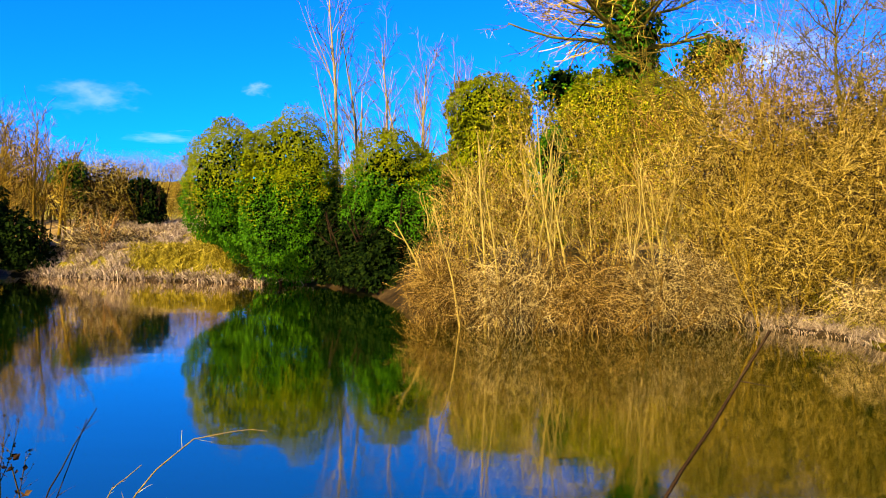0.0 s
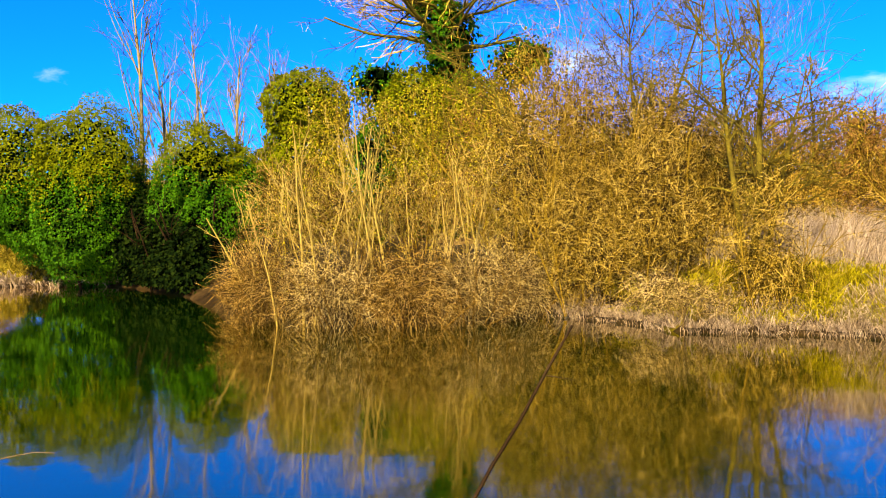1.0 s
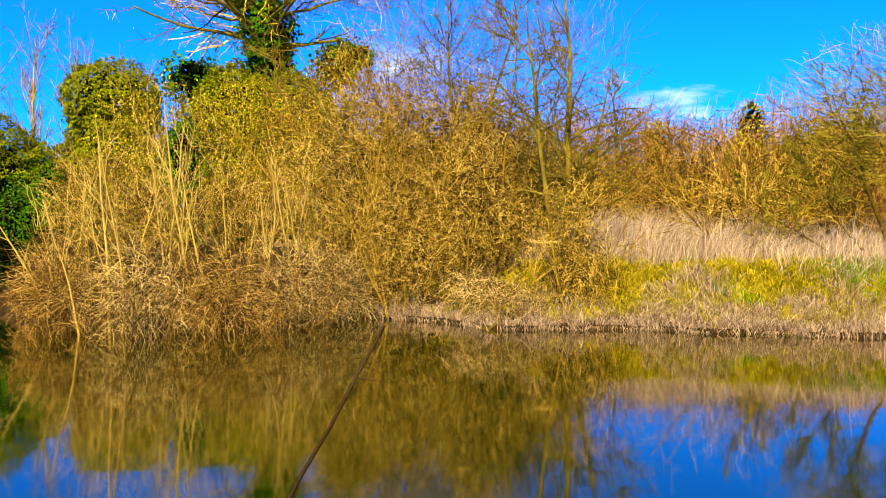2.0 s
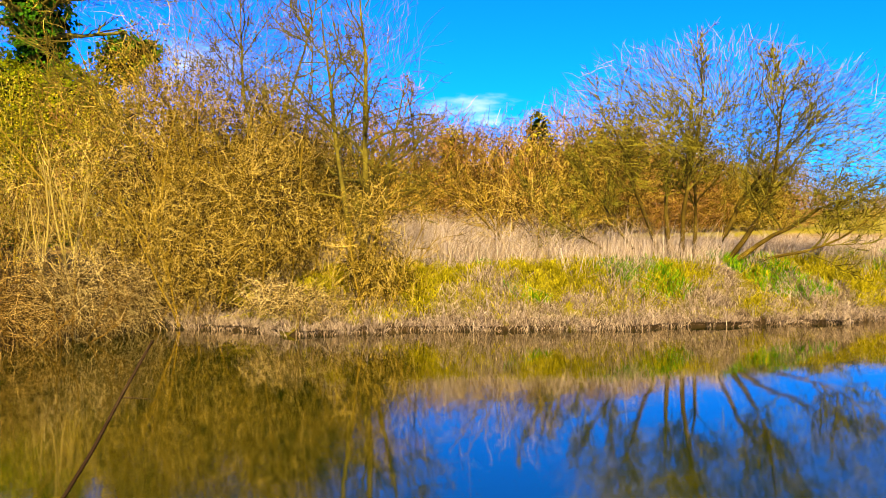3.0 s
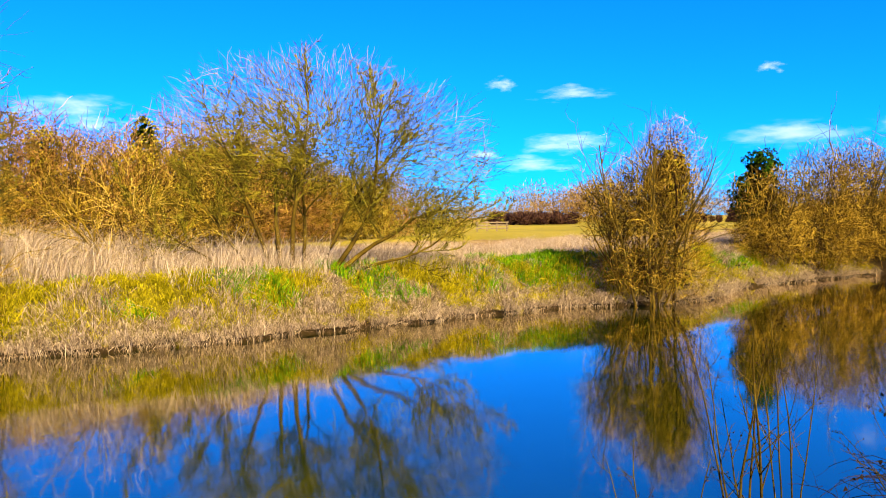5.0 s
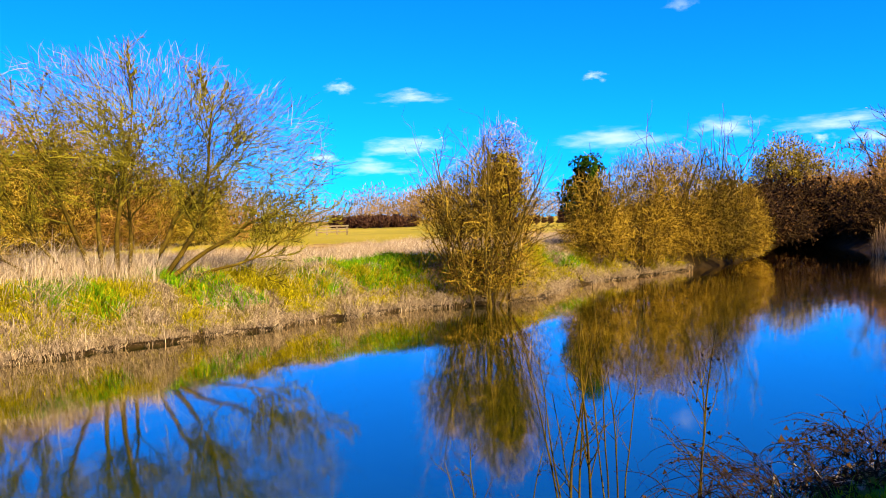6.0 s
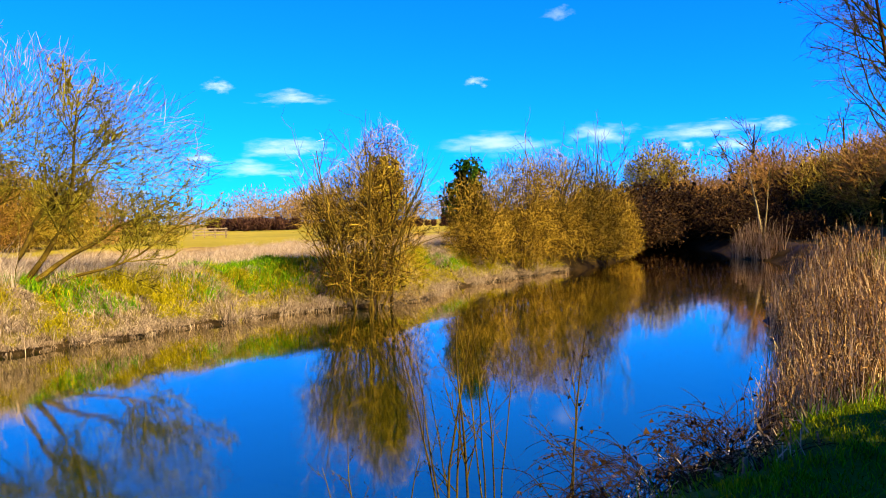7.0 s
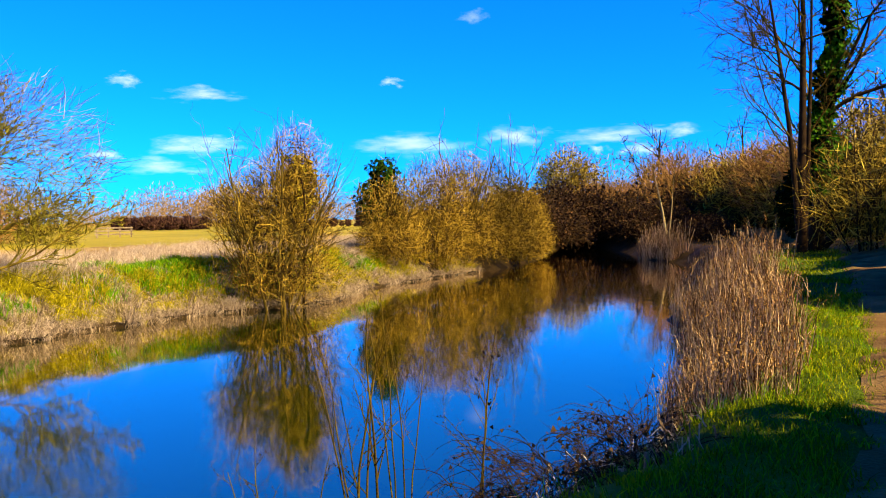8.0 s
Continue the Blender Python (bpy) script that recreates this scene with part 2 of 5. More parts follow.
# ---- builders ----
def mesh_of(name, verts, quads=None, tris=None, mats=(), slots=None, smooth=False):
    me = bpy.data.meshes.new(name)
    verts = np.asarray(verts, np.float32).reshape(-1, 3)
    quads = np.zeros((0, 4), np.int32) if quads is None else np.asarray(quads, np.int32).reshape(-1, 4)
    tris = np.zeros((0, 3), np.int32) if tris is None else np.asarray(tris, np.int32).reshape(-1, 3)
    me.vertices.add(len(verts))
    me.vertices.foreach_set("co", verts.ravel())
    loops = np.concatenate([quads.ravel(), tris.ravel()])
    me.loops.add(len(loops))
    me.loops.foreach_set("vertex_index", loops)
    starts = np.concatenate([np.arange(len(quads)) * 4, len(quads) * 4 + np.arange(len(tris)) * 3])
    me.polygons.add(len(starts))
    me.polygons.foreach_set("loop_start", starts.astype(np.int32))
    for m in mats:
        me.materials.append(m)
    if slots is not None:
        me.polygons.foreach_set("material_index", np.asarray(slots, np.int32))
    me.polygons.foreach_set("use_smooth", np.full(len(starts), smooth))
    me.update(calc_edges=True)
    return me


def part(name, me, mat, parent, label="", kind=""):
    if mat and not me.materials:
        me.materials.append(mat)
    ob = new(name, me)
    ob.parent = parent
    return tagged(ob, label, kind=kind)


def thing(name, at, rz, label, category, group=""):
    ob = new(name)
    ob.empty_display_size = 0.3
    ob.matrix_basis = pose(at[0], at[1], at[2], 0, 0, rz)
    return tagged(ob, label, category, group)


def unit(v):
    return v / np.maximum(np.linalg.norm(v, axis=-1, keepdims=True), 1e-9)


def grow(rng, p, d, length, r0, k, wander, pull=(0, 0, 0), tip=0.35):
    """Polylines from points p along d: (n, k+1, 3) places and (n, k+1) radii."""
    p, d = np.array(p, float), unit(np.array(d, float))
    n = len(p)
    length, r0 = np.broadcast_to(length, n), np.broadcast_to(r0, n)
    pts = np.empty((n, k + 1, 3))
    pts[:, 0] = p
    for i in range(k):
        d = unit(d + rng.normal(0, wander, (n, 3)) + np.asarray(pull))
        p = p + d * (length / k)[:, None]
        pts[:, i + 1] = p
    return pts, r0[:, None] * np.linspace(1, tip, k + 1)


def spawn(rng, pts, rad, count, lo, hi, ang, scale, rscale, rmin, taper=0.35):
    """Starts, ways, lengths and radii of side branches."""
    n, k1 = rad.shape
    idx = np.repeat(np.arange(n), count)
    f = rng.uniform(lo, hi, len(idx))
    t = f * (k1 - 1)
    i = np.minimum(t.astype(int), k1 - 2)
    w = (t - i)[:, None]
    pos = pts[idx, i] * (1 - w) + pts[idx, i + 1] * w
    tan = unit(pts[idx, i + 1] - pts[idx, i])
    side = unit(np.cross(tan, rng.normal(0, 1, (len(idx), 3))))
    a = np.radians(rng.uniform(ang[0], ang[1], len(idx)))[:, None]
    total = np.linalg.norm(np.diff(pts, axis=1), axis=2).sum(1)
    length = total[idx] * scale * rng.uniform(0.55, 1.25, len(idx)) * (1 - taper * f)
    r = np.maximum((rad[idx, i] * rscale), rmin)
    return pos, np.cos(a) * tan + np.sin(a) * side, length, r


def tubes(groups, sides=3):
    """Closed-round tubes along polylines: vertices and quads."""
    vs, qs, off = [], [], 0
    for pts, rad in groups:
        n, k1 = rad.shape
        if n == 0:
            continue
        tan = unit(np.gradient(pts, axis=1))
        ref = np.where(np.abs(tan[..., 2:3]) > 0.9, np.array([1.0, 0, 0]), np.array([0, 0, 1.0]))
        u = unit(np.cross(tan, ref))
        v = np.cross(tan, u)
        a = np.arange(sides) * 2 * np.pi / sides
        ring = pts[:, :, None] + rad[:, :, None, None] * (u[:, :, None] * np.cos(a)[:, None] + v[:, :, None] * np.sin(a)[:, None])
        vs.append(ring.reshape(-1, 3))
        base = off + (np.arange(n)[:, None, None] * k1 + np.arange(k1 - 1)[None, :, None]) * sides
        j = np.arange(sides)[None, None, :]
        j2 = (j + 1) % sides
        qs.append(np.stack([base + j, base + j2, base + sides + j2, base + sides + j], -1).reshape(-1, 4))
        off += n * k1 * sides
    return np.concatenate(vs), np.concatenate(qs)


def kites(rng, pos, axis, normal, size, wide=0.7):
    """Folded leaves: a kite of two triangles each."""
    n = len(pos)
    axis = unit(axis)
    side = unit(np.cross(axis, normal))
    up = np.cross(side, axis)
    s = np.broadcast_to(size, n)[:, None]
    a = pos
    b = pos + axis * s
    m = pos + axis * s * 0.42 + up * s * 0.12
    v = np.stack([a, m + side * s * wide * 0.5, b, m - side * s * wide * 0.5], 1).reshape(-1, 3)
    return v, np.arange(n * 4).reshape(-1, 4)


def flakes(pos, axis, normal, size, wide=0.7):
    """Small leaves of one triangle each."""
    axis = unit(axis)
    side = unit(np.cross(axis, normal))
    s = np.broadcast_to(size, len(pos))[:, None]
    v = np.stack([pos + axis * s, pos + side * s * wide * 0.55, pos - side * s * wide * 0.55], 1).reshape(-1, 3)
    return v, None, np.arange(len(pos) * 3).reshape(-1, 3)


def ball_points(rng, n, lobes, shell=(0.0, 1.0), power=1 / 3):
    """Points inside a union of ellipsoids (centre, radii); with each its lobe's outward way."""
    vol = np.array([r[0] * r[1] * r[2] for c, r in lobes]) ** 0.8
    which = rng.choice(len(lobes), n, p=vol / vol.sum())
    c, r = np.array([l[0] for l in lobes], float)[which], np.array([l[1] for l in lobes], float)[which]
    q = unit(rng.normal(0, 1, (n, 3)))
    f = shell[0] + (shell[1] - shell[0]) * rng.uniform(0, 1, n) ** power
    return c + q * r * f[:, None], unit(q / r), f


def lumps(p, seed, size):
    """A smooth wobble of about -1 to 1 at places p."""
    r = np.random.default_rng(seed)
    out = 0
    for i in range(5):
        k = unit(r.normal(0, 1, 3)) * (2 * np.pi / size) * r.uniform(0.6, 1.6)
        out = out + np.sin(p @ k + r.uniform(0, 6.28))
    return out / 2.6


def ivy_leaves(rng, lobes, n, size, seed, lump=0.13, depth=0.28, low=0.05):
    p, nrm, _ = ball_points(rng, n, lobes, (1, 1))
    p = p + nrm * (1.3 * lump * lumps(p, seed + 5, 2.3) + lump * lumps(p, seed, 1.0) + 0.8 * lump * lumps(p, seed + 7, 0.42))[:, None]
    p = p - nrm * (rng.exponential(depth * 0.4, n).clip(0, depth * 1.5))[:, None]
    keep = p[:, 2] > low
    for c, r in lobes:
        keep &= (((p - np.array(c)) / (np.array(r) * 0.8)) ** 2).sum(1) > 0.92
    p, nrm = p[keep], nrm[keep]
    m = len(p)
    axis = unit(nrm * 0.7 + np.array([0, 0, -0.9]) + rng.normal(0, 0.55, (m, 3)))
    normal = unit(nrm + np.array([0, 0, 0.6]) + rng.normal(0, 0.45, (m, 3)))
    return kites(rng, p, axis, normal, rng.uniform(0.65, 1.25, m) * size, 0.85)


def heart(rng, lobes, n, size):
    """Old leaves inside a dense ivy crown, coloured near-black for its inner shade."""
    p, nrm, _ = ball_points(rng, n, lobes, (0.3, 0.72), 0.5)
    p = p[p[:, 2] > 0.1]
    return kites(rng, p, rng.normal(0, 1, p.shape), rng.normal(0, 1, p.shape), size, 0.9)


def thicket(rng, lobes, n, length, r, out=0.5, up=0.3, droop=-0.08, k=3, wander=0.22, low=0.0):
    """Fine twigs that fill a union of ellipsoids, mostly near its outside."""
    p, nrm, f = ball_points(rng, n, lobes, (0.25, 0.97), 0.55)
    p = p + nrm * (0.16 * lumps(p, int(rng.integers(1e6)), 1.1))[:, None]
    p = p[p[:, 2] > low]
    m = len(p)
    c = np.mean([l[0] for l in lobes], axis=0)
    way = unit(p - c) * out + np.array([0, 0, up]) + rng.normal(0, 0.55, (m, 3))
    return grow(rng, p - unit(way) * length * 0.4, way, rng.uniform(0.6, 1.3, m) * length, rng.uniform(0.7, 1.2, m) * r, k, wander, (0, 0, droop))


def buds_on(rng, groups, n, size, spread=0.03):
    """Small leaves, catkins or lichen scattered along twigs."""
    pts = np.concatenate([g[0].reshape(-1, 3) for g in groups])
    p = pts[rng.integers(0, len(pts), n)] + rng.normal(0, spread, (n, 3))
    return flakes(p, rng.normal(0, 1, (n, 3)), rng.normal(0, 1, (n, 3)), rng.uniform(0.7, 1.5, n) * size, 0.9)


def branch_levels(rng, pts, rad, levels):
    """Side branches, level upon level: (count, lo, hi, angles, scale, segments, wander, pull, rscale, rmin)."""
    out = [(pts, rad)]
    for count, lo, hi, ang, scale, k, wander, pull, rscale, rmin in levels:
        pos, way, length, r = spawn(rng, *out[-1], count, lo, hi, ang, scale, rscale, rmin)
        out.append(grow(rng, pos, way, length, r, k, wander, (0, 0, pull)))
    return out


def fan_stems(rng, n, radius, height, lean, r0, k=7, wander=0.06, pull=0.03):
    """Stems that rise from one stool and lean outwards."""
    a = rng.uniform(0, 2 * np.pi, n)
    q = np.stack([np.cos(a), np.sin(a), 0 * a], -1)
    p = q * radius * rng.uniform(0.1, 1, n)[:, None] + np.array([0, 0, -0.15])
    d = q * rng.uniform(0.05, lean, n)[:, None] + np.array([0, 0, 1.0])
    return grow(rng, p, d, height * rng.uniform(0.6, 1.05, n), r0 * rng.uniform(0.6, 1.15, n), k, wander, (0, 0, pull))


# ---- lie of the land ----
FAR_BANK = np.array([(-92.34, 56.7), (-41.57, 43.37), (-27.19, 36.62), (-17.25, 32.24), (-11.3, 29.65), (-7.93, 28.33), (-5.2, 27.87), (-2.91, 24.39), (-1.19, 20.27), (0.83, 17.97),
                     (3.6, 17.6), (5.9, 17.2), (7.2, 15.9), (7.9, 14.0), (9.2, 13.55), (10.6, 12.65), (12.4, 11.25), (14.45, 9.95), (17.4, 8.35),
                     (19.4, 7.35), (21.7, 6.0), (22.6, 4.3), (24.2, 3.2), (28.4, 2.8), (31, 1.5), (34.4, -0.4), (38.5, -2.6), (43, -4.1), (48, -5.2), (54, -6.3), (60, -7.6), (63, -9)])
NEAR_BANK = np.array([(-90, 24), (-30, 10), (-12, 5.6), (-4, 3.9), (0, 3.1), (3, 2.1), (6, 0.4), (8.2, -1.4), (10, -2.6), (13, -3.7), (17, -4.8), (22.4, -6.0), (28, -8.2),
                      (33, -11.2), (37, -12.2), (40.5, -11.2), (44, -10.4), (48, -10.9), (56, -10.9), (61, -10.2), (63, -9)])
RIVER = np.concatenate([FAR_BANK, NEAR_BANK[::-1]])


def from_line(p, line):
    best = np.full(len(p), 1e9)
    for a, b in zip(line[:-1], line[1:]):
        ab = b - a
        t = np.clip(((p - a) @ ab) / (ab @ ab), 0, 1)
        best = np.minimum(best, np.hypot(*(p - a - t[:, None] * ab).T))
    return best


def bank_distance(p):
    """Metres from the water's edge (below 0 in the water), and whether the place is on the far side."""
    p = np.asarray(p, float).reshape(-1, 2)
    df, dn = from_line(p, FAR_BANK), from_line(p, NEAR_BANK)
    inside = np.zeros(len(p), bool)
    for a, b in zip(RIVER, np.roll(RIVER, -1, 0)):
        cross = (a[1] > p[:, 1]) != (b[1] > p[:, 1])
        x = a[0] + (p[:, 1] - a[1]) / (b[1] - a[1] + 1e-12) * (b[0] - a[0])
        inside ^= cross & (p[:, 0] < x)
    d = np.minimum(df, dn)
    d = np.where(inside, -d, d)
    q = np.c_[p, 0 * d]
    d = d + 0.13 * lumps(q, 31, 1.5) + 0.07 * lumps(q, 32, 0.6)
    return d, np.where(p[:, 0] > 60, p[:, 1] > -9, df < dn)


def ease(a, b, x):
    t = np.clip((x - a) / (b - a), 0, 1)
    return t * t * (3 - 2 * t)


def ground_z(p):
    p = np.asarray(p, float).reshape(-1, 2)
    d, far = bank_distance(p)
    x, y = p.T
    r = np.hypot(x - 1, y)
    q = np.stack([x, y, 0 * x], -1)
    rough = 0.05 * lumps(q, 3, 2.6) + 0.03 * lumps(q, 4, 0.9)
    zf = 0.1 + 1.02 * ease(0.05, 1.7, d) + 0.12 * ease(2, 6, d) - 0.3 * ease(25, 60, d)
    zf = zf + 1.15 * ease(-1, -13, x) * ease(30, 46, y) * ease(0, 8, d) + 7.5 * ease(60, 170, r) * ease(0.3, -0.25, x / np.maximum(y, 1))
    zn = 0.1 + 0.72 * ease(0.05, 1.5, d) + ease(9, 26, x) * np.clip((d - 3.5) * 0.12, 0, 2.6)
    z = np.where(far, zf, zn) + rough * ease(0.2, 2, d)
    return np.where(d < 0, -0.02 - np.clip(-d * 0.5, 0, 1.2), z)


def steps(lo, hi, fine, reach, ratio=1.22):
    mid = np.arange(lo, hi + fine / 2, fine)
    out, s = [], fine
    while sum(out) < reach:
        s *= ratio
        out.append(s)
    c = np.cumsum(out)
    return np.concatenate([lo - c[::-1], mid, hi + c])


def make_ground():
    xs, ys = steps(-20, 48, 0.38, 2600), steps(-14, 35, 0.38, 2600)
    gx, gy = np.meshgrid(xs, ys)
    p = np.stack([gx.ravel(), gy.ravel()], -1)
    z = ground_z(p)
    nx, ny = len(xs), len(ys)
    i = np.arange((nx - 1) * (ny - 1))
    b = (i // (nx - 1)) * nx + i % (nx - 1)
    quads = np.stack([b, b + 1, b + nx + 1, b + nx], -1)
    mid = p[quads].mean(1)
    d, far = bank_distance(mid)
    q = np.c_[mid, 0 * d]
    wob = lumps(q, 21, 3.0)
    # The mud's dark slot also stands for shade under the far-bank scrub.
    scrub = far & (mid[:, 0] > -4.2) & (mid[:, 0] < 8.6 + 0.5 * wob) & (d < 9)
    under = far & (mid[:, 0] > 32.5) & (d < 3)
    # Past x 34 the near bank's mud and litter are dark for shade too.
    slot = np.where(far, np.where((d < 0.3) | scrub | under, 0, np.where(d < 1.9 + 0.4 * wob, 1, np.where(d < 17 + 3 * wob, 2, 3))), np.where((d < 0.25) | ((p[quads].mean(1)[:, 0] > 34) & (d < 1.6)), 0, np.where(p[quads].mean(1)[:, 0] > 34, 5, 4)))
    me = mesh_of("ground", np.c_[p, z], quads, None, (MUD_AND_SHADE, TURF, THATCH, MEADOW, LAWN, SHADED_LITTER), slot, True)
    return tagged(new("ground", me), "grassy river banks and flat winter meadow", "ground", kind="structure")


make_ground()

wv = [(-400, -200, 0), (400, -200, 0), (400, 300, 0), (-400, 300, 0)]
tagged(new("water", mesh_of("water", wv, [(0, 1, 2, 3)], None, (WATER,))), "calm river water mirroring sky and banks", "water", kind="structure")

PATH_LINE = np.array([(-30, 5.5), (-12, 2.2), (-4, 0.8), (0.2, -0.9), (5.6, -3.45), (8, -4.8), (15, -8.15), (24, -12.2), (34, -16.6), (45, -17.6), (60, -19.5), (80, -24)], float)


def make_path():
    seg = np.linalg.norm(np.diff(PATH_LINE, axis=0), axis=1)
    s = np.r_[0, np.cumsum(seg)]
    t = np.arange(0, s[-1], 0.3)
    c = np.stack([np.interp(t, s, PATH_LINE[:, i]) for i in (0, 1)], -1)
    for _ in range(12):
        c[1:-1] = (c[:-2] + 2 * c[1:-1] + c[2:]) / 4
    tan = unit(np.gradient(c, axis=0))
    side = np.stack([-tan[:, 1], tan[:, 0]], -1)
    w = np.linspace(-1, 1, 9)
    edge = 0.88 + 0.06 * np.sin(t * 1.3) + 0.04 * np.sin(t * 3.1)
    p = c[:, None] + side[:, None] * (w[None, :, None] * edge[:, None, None])
    z = ground_z(p.reshape(-1, 2)) + np.tile(0.035 - 0.03 * (np.abs(w) > 0.95), len(t))
    n = len(t)
    i = np.arange((n - 1) * 8)
    b = (i // 8) * 9 + i % 8
    me = mesh_of("path", np.c_[p.reshape(-1, 2), z], np.stack([b, b + 9, b + 10, b + 1], -1), None, (DIRT,), None, True)
    tagged(new("path", me), "trodden brown dirt footpath along the bank", "path", kind="structure")


make_path()

# ---- clouds ----
def polar(az, dist, z=0.0):
    """A place by its bearing from +y, clockwise, and its distance from the walk."""
    a = radians(az)
    return np.array([1.1 + dist * math.sin(a), -0.3 + dist * math.cos(a), z])


def make_cloud(az, el, wide, high):
    dist = 2400.0
    v = []
    for j in range(9):
        for i in range(17):
            x, y = i / 8 - 1, j / 4 - 1
            v.append((x * 1.3, 0.25 * (x * x + y * y), y * 1.55))
    q = [(j * 17 + i, j * 17 + i + 1, j * 17 + i + 18, j * 17 + i + 17) for j in range(8) for i in range(16)]
    ob = new("cloud", mesh_of("cloud", v, q, None, (CLOUD if az > 15 and el < 12 else WISP,), None, True))
    c = polar(az, dist, 2.4 + dist * math.tan(radians(el)))
    s = dist * radians(1)
    ob.matrix_basis = pose(*c, 0, 0, -az) @ Matrix.Diagonal((wide * s * 0.6, 40, high * s * 0.56, 1))
    tagged(ob, "small white fair-weather cloud low over the land", "cloud", "clouds", "structure")


for row in ((67.4, 9.4, 2.4, 1.1), (72.5, 8.7, 5.4, 1.3), (85.4, 9.6, 1.7, 0.8), (91.2, 14.0, 2.2, 1.2), (71.8, 5.2, 6.0, 1.7), (69.5, 3.8, 6.5, 1.5),
            (66.2, 4.5, 2.5, 0.8), (86.6, 5.4, 7.6, 2.0), (93.8, 5.9, 5.4, 1.9), (100.6, 5.7, 7.4, 1.5), (99.8, 4.7, 1.6, 0.8), (105.2, 5.8, 3.4, 1.2), (102.5, 4.6, 3, 1),
            (-26.2, 8.2, 5.5, 2.6), (-16.0, 9.0, 2.0, 1.2), (-22, 5.6, 5, 1.2), (38.5, 7.6, 7, 2.0), (40, 6.5, 5.0, 1.6), (19.5, 10.4, 9, 4.5)):
    make_cloud(*row)

# ---- plants ----
def base_at(x, y, sink=0.05):
    return (x, y, max(float(ground_z([(x, y)])[0]), -0.05) - sink)


def facing(x, y):
    """The turn that sets a plant's own x across the view from the walk."""
    return -math.degrees(math.atan2(x - 1.0, y + 0.3))


def stem_parts(name, stems, limbs, mat, parent, sides=5, apart=False, limb_mat=None):
    """Each stem with the limbs that leave it, or with each limb a piece under it."""
    n = len(stems[1])
    c = len(limbs[1]) // n
    for i in range(n):
        v, q = tubes([(stems[0][i:i + 1], stems[1][i:i + 1])], sides)
        if apart:
            stem = part(name, mesh_of(name, v, q, smooth=True), mat, parent)
            for j in range(i * c, i * c + c):
                part("limb", mesh_of("limb", *tubes([(limbs[0][j:j + 1], limbs[1][j:j + 1])], 5), smooth=True), limb_mat or mat, stem)
            continue
        v2, q2 = tubes([(limbs[0][i * c:i * c + c], limbs[1][i * c:i * c + c])], max(3, sides - 3))
        part(name, mesh_of(name, np.concatenate([v, v2]), np.concatenate([q, q2 + len(v)]), smooth=True), mat, parent)


def make_ivy_bush(name, x, y, lobes, n, size, seed, label, top=0.55, stems=9, height=3.0, leaf=None, leaf_top=None, sink=0.05):
    rng = np.random.default_rng(seed)
    ob = thing(name, base_at(x, y, sink), facing(x, y), label, "bush")
    st = fan_stems(rng, stems, 0.5, height, 0.5, 0.05)
    lv = branch_levels(rng, *st, [(5, 0.3, 0.95, (25, 60), 0.5, 5, 0.15, 0.03, 0.5, 0.01), (5, 0.2, 1, (25, 65), 0.5, 4, 0.2, 0.0, 0.5, 0.006)])
    stem_parts("stem", lv[0], lv[1], BARK_DARK, ob)
    if leaf is not IVY_DARK:
        part("branchwork", mesh_of("branchwork", *tubes(lv[2:], 3)), BARK_DARK, ob, kind="stuff")
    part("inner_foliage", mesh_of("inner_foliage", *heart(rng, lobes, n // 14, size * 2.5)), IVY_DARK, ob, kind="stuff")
    v, q = ivy_leaves(rng, lobes, n, size, seed)
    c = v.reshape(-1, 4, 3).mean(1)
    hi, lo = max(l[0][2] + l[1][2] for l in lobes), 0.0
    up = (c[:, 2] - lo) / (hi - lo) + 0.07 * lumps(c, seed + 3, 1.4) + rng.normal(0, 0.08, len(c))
    # Leaves above top take the yellower material: the crown's sunlit tone, painted by height.
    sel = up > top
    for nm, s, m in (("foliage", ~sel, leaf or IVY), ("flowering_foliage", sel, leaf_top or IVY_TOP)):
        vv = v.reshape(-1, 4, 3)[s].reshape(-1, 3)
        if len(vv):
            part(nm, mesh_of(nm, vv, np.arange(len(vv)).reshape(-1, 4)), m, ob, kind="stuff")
    return ob


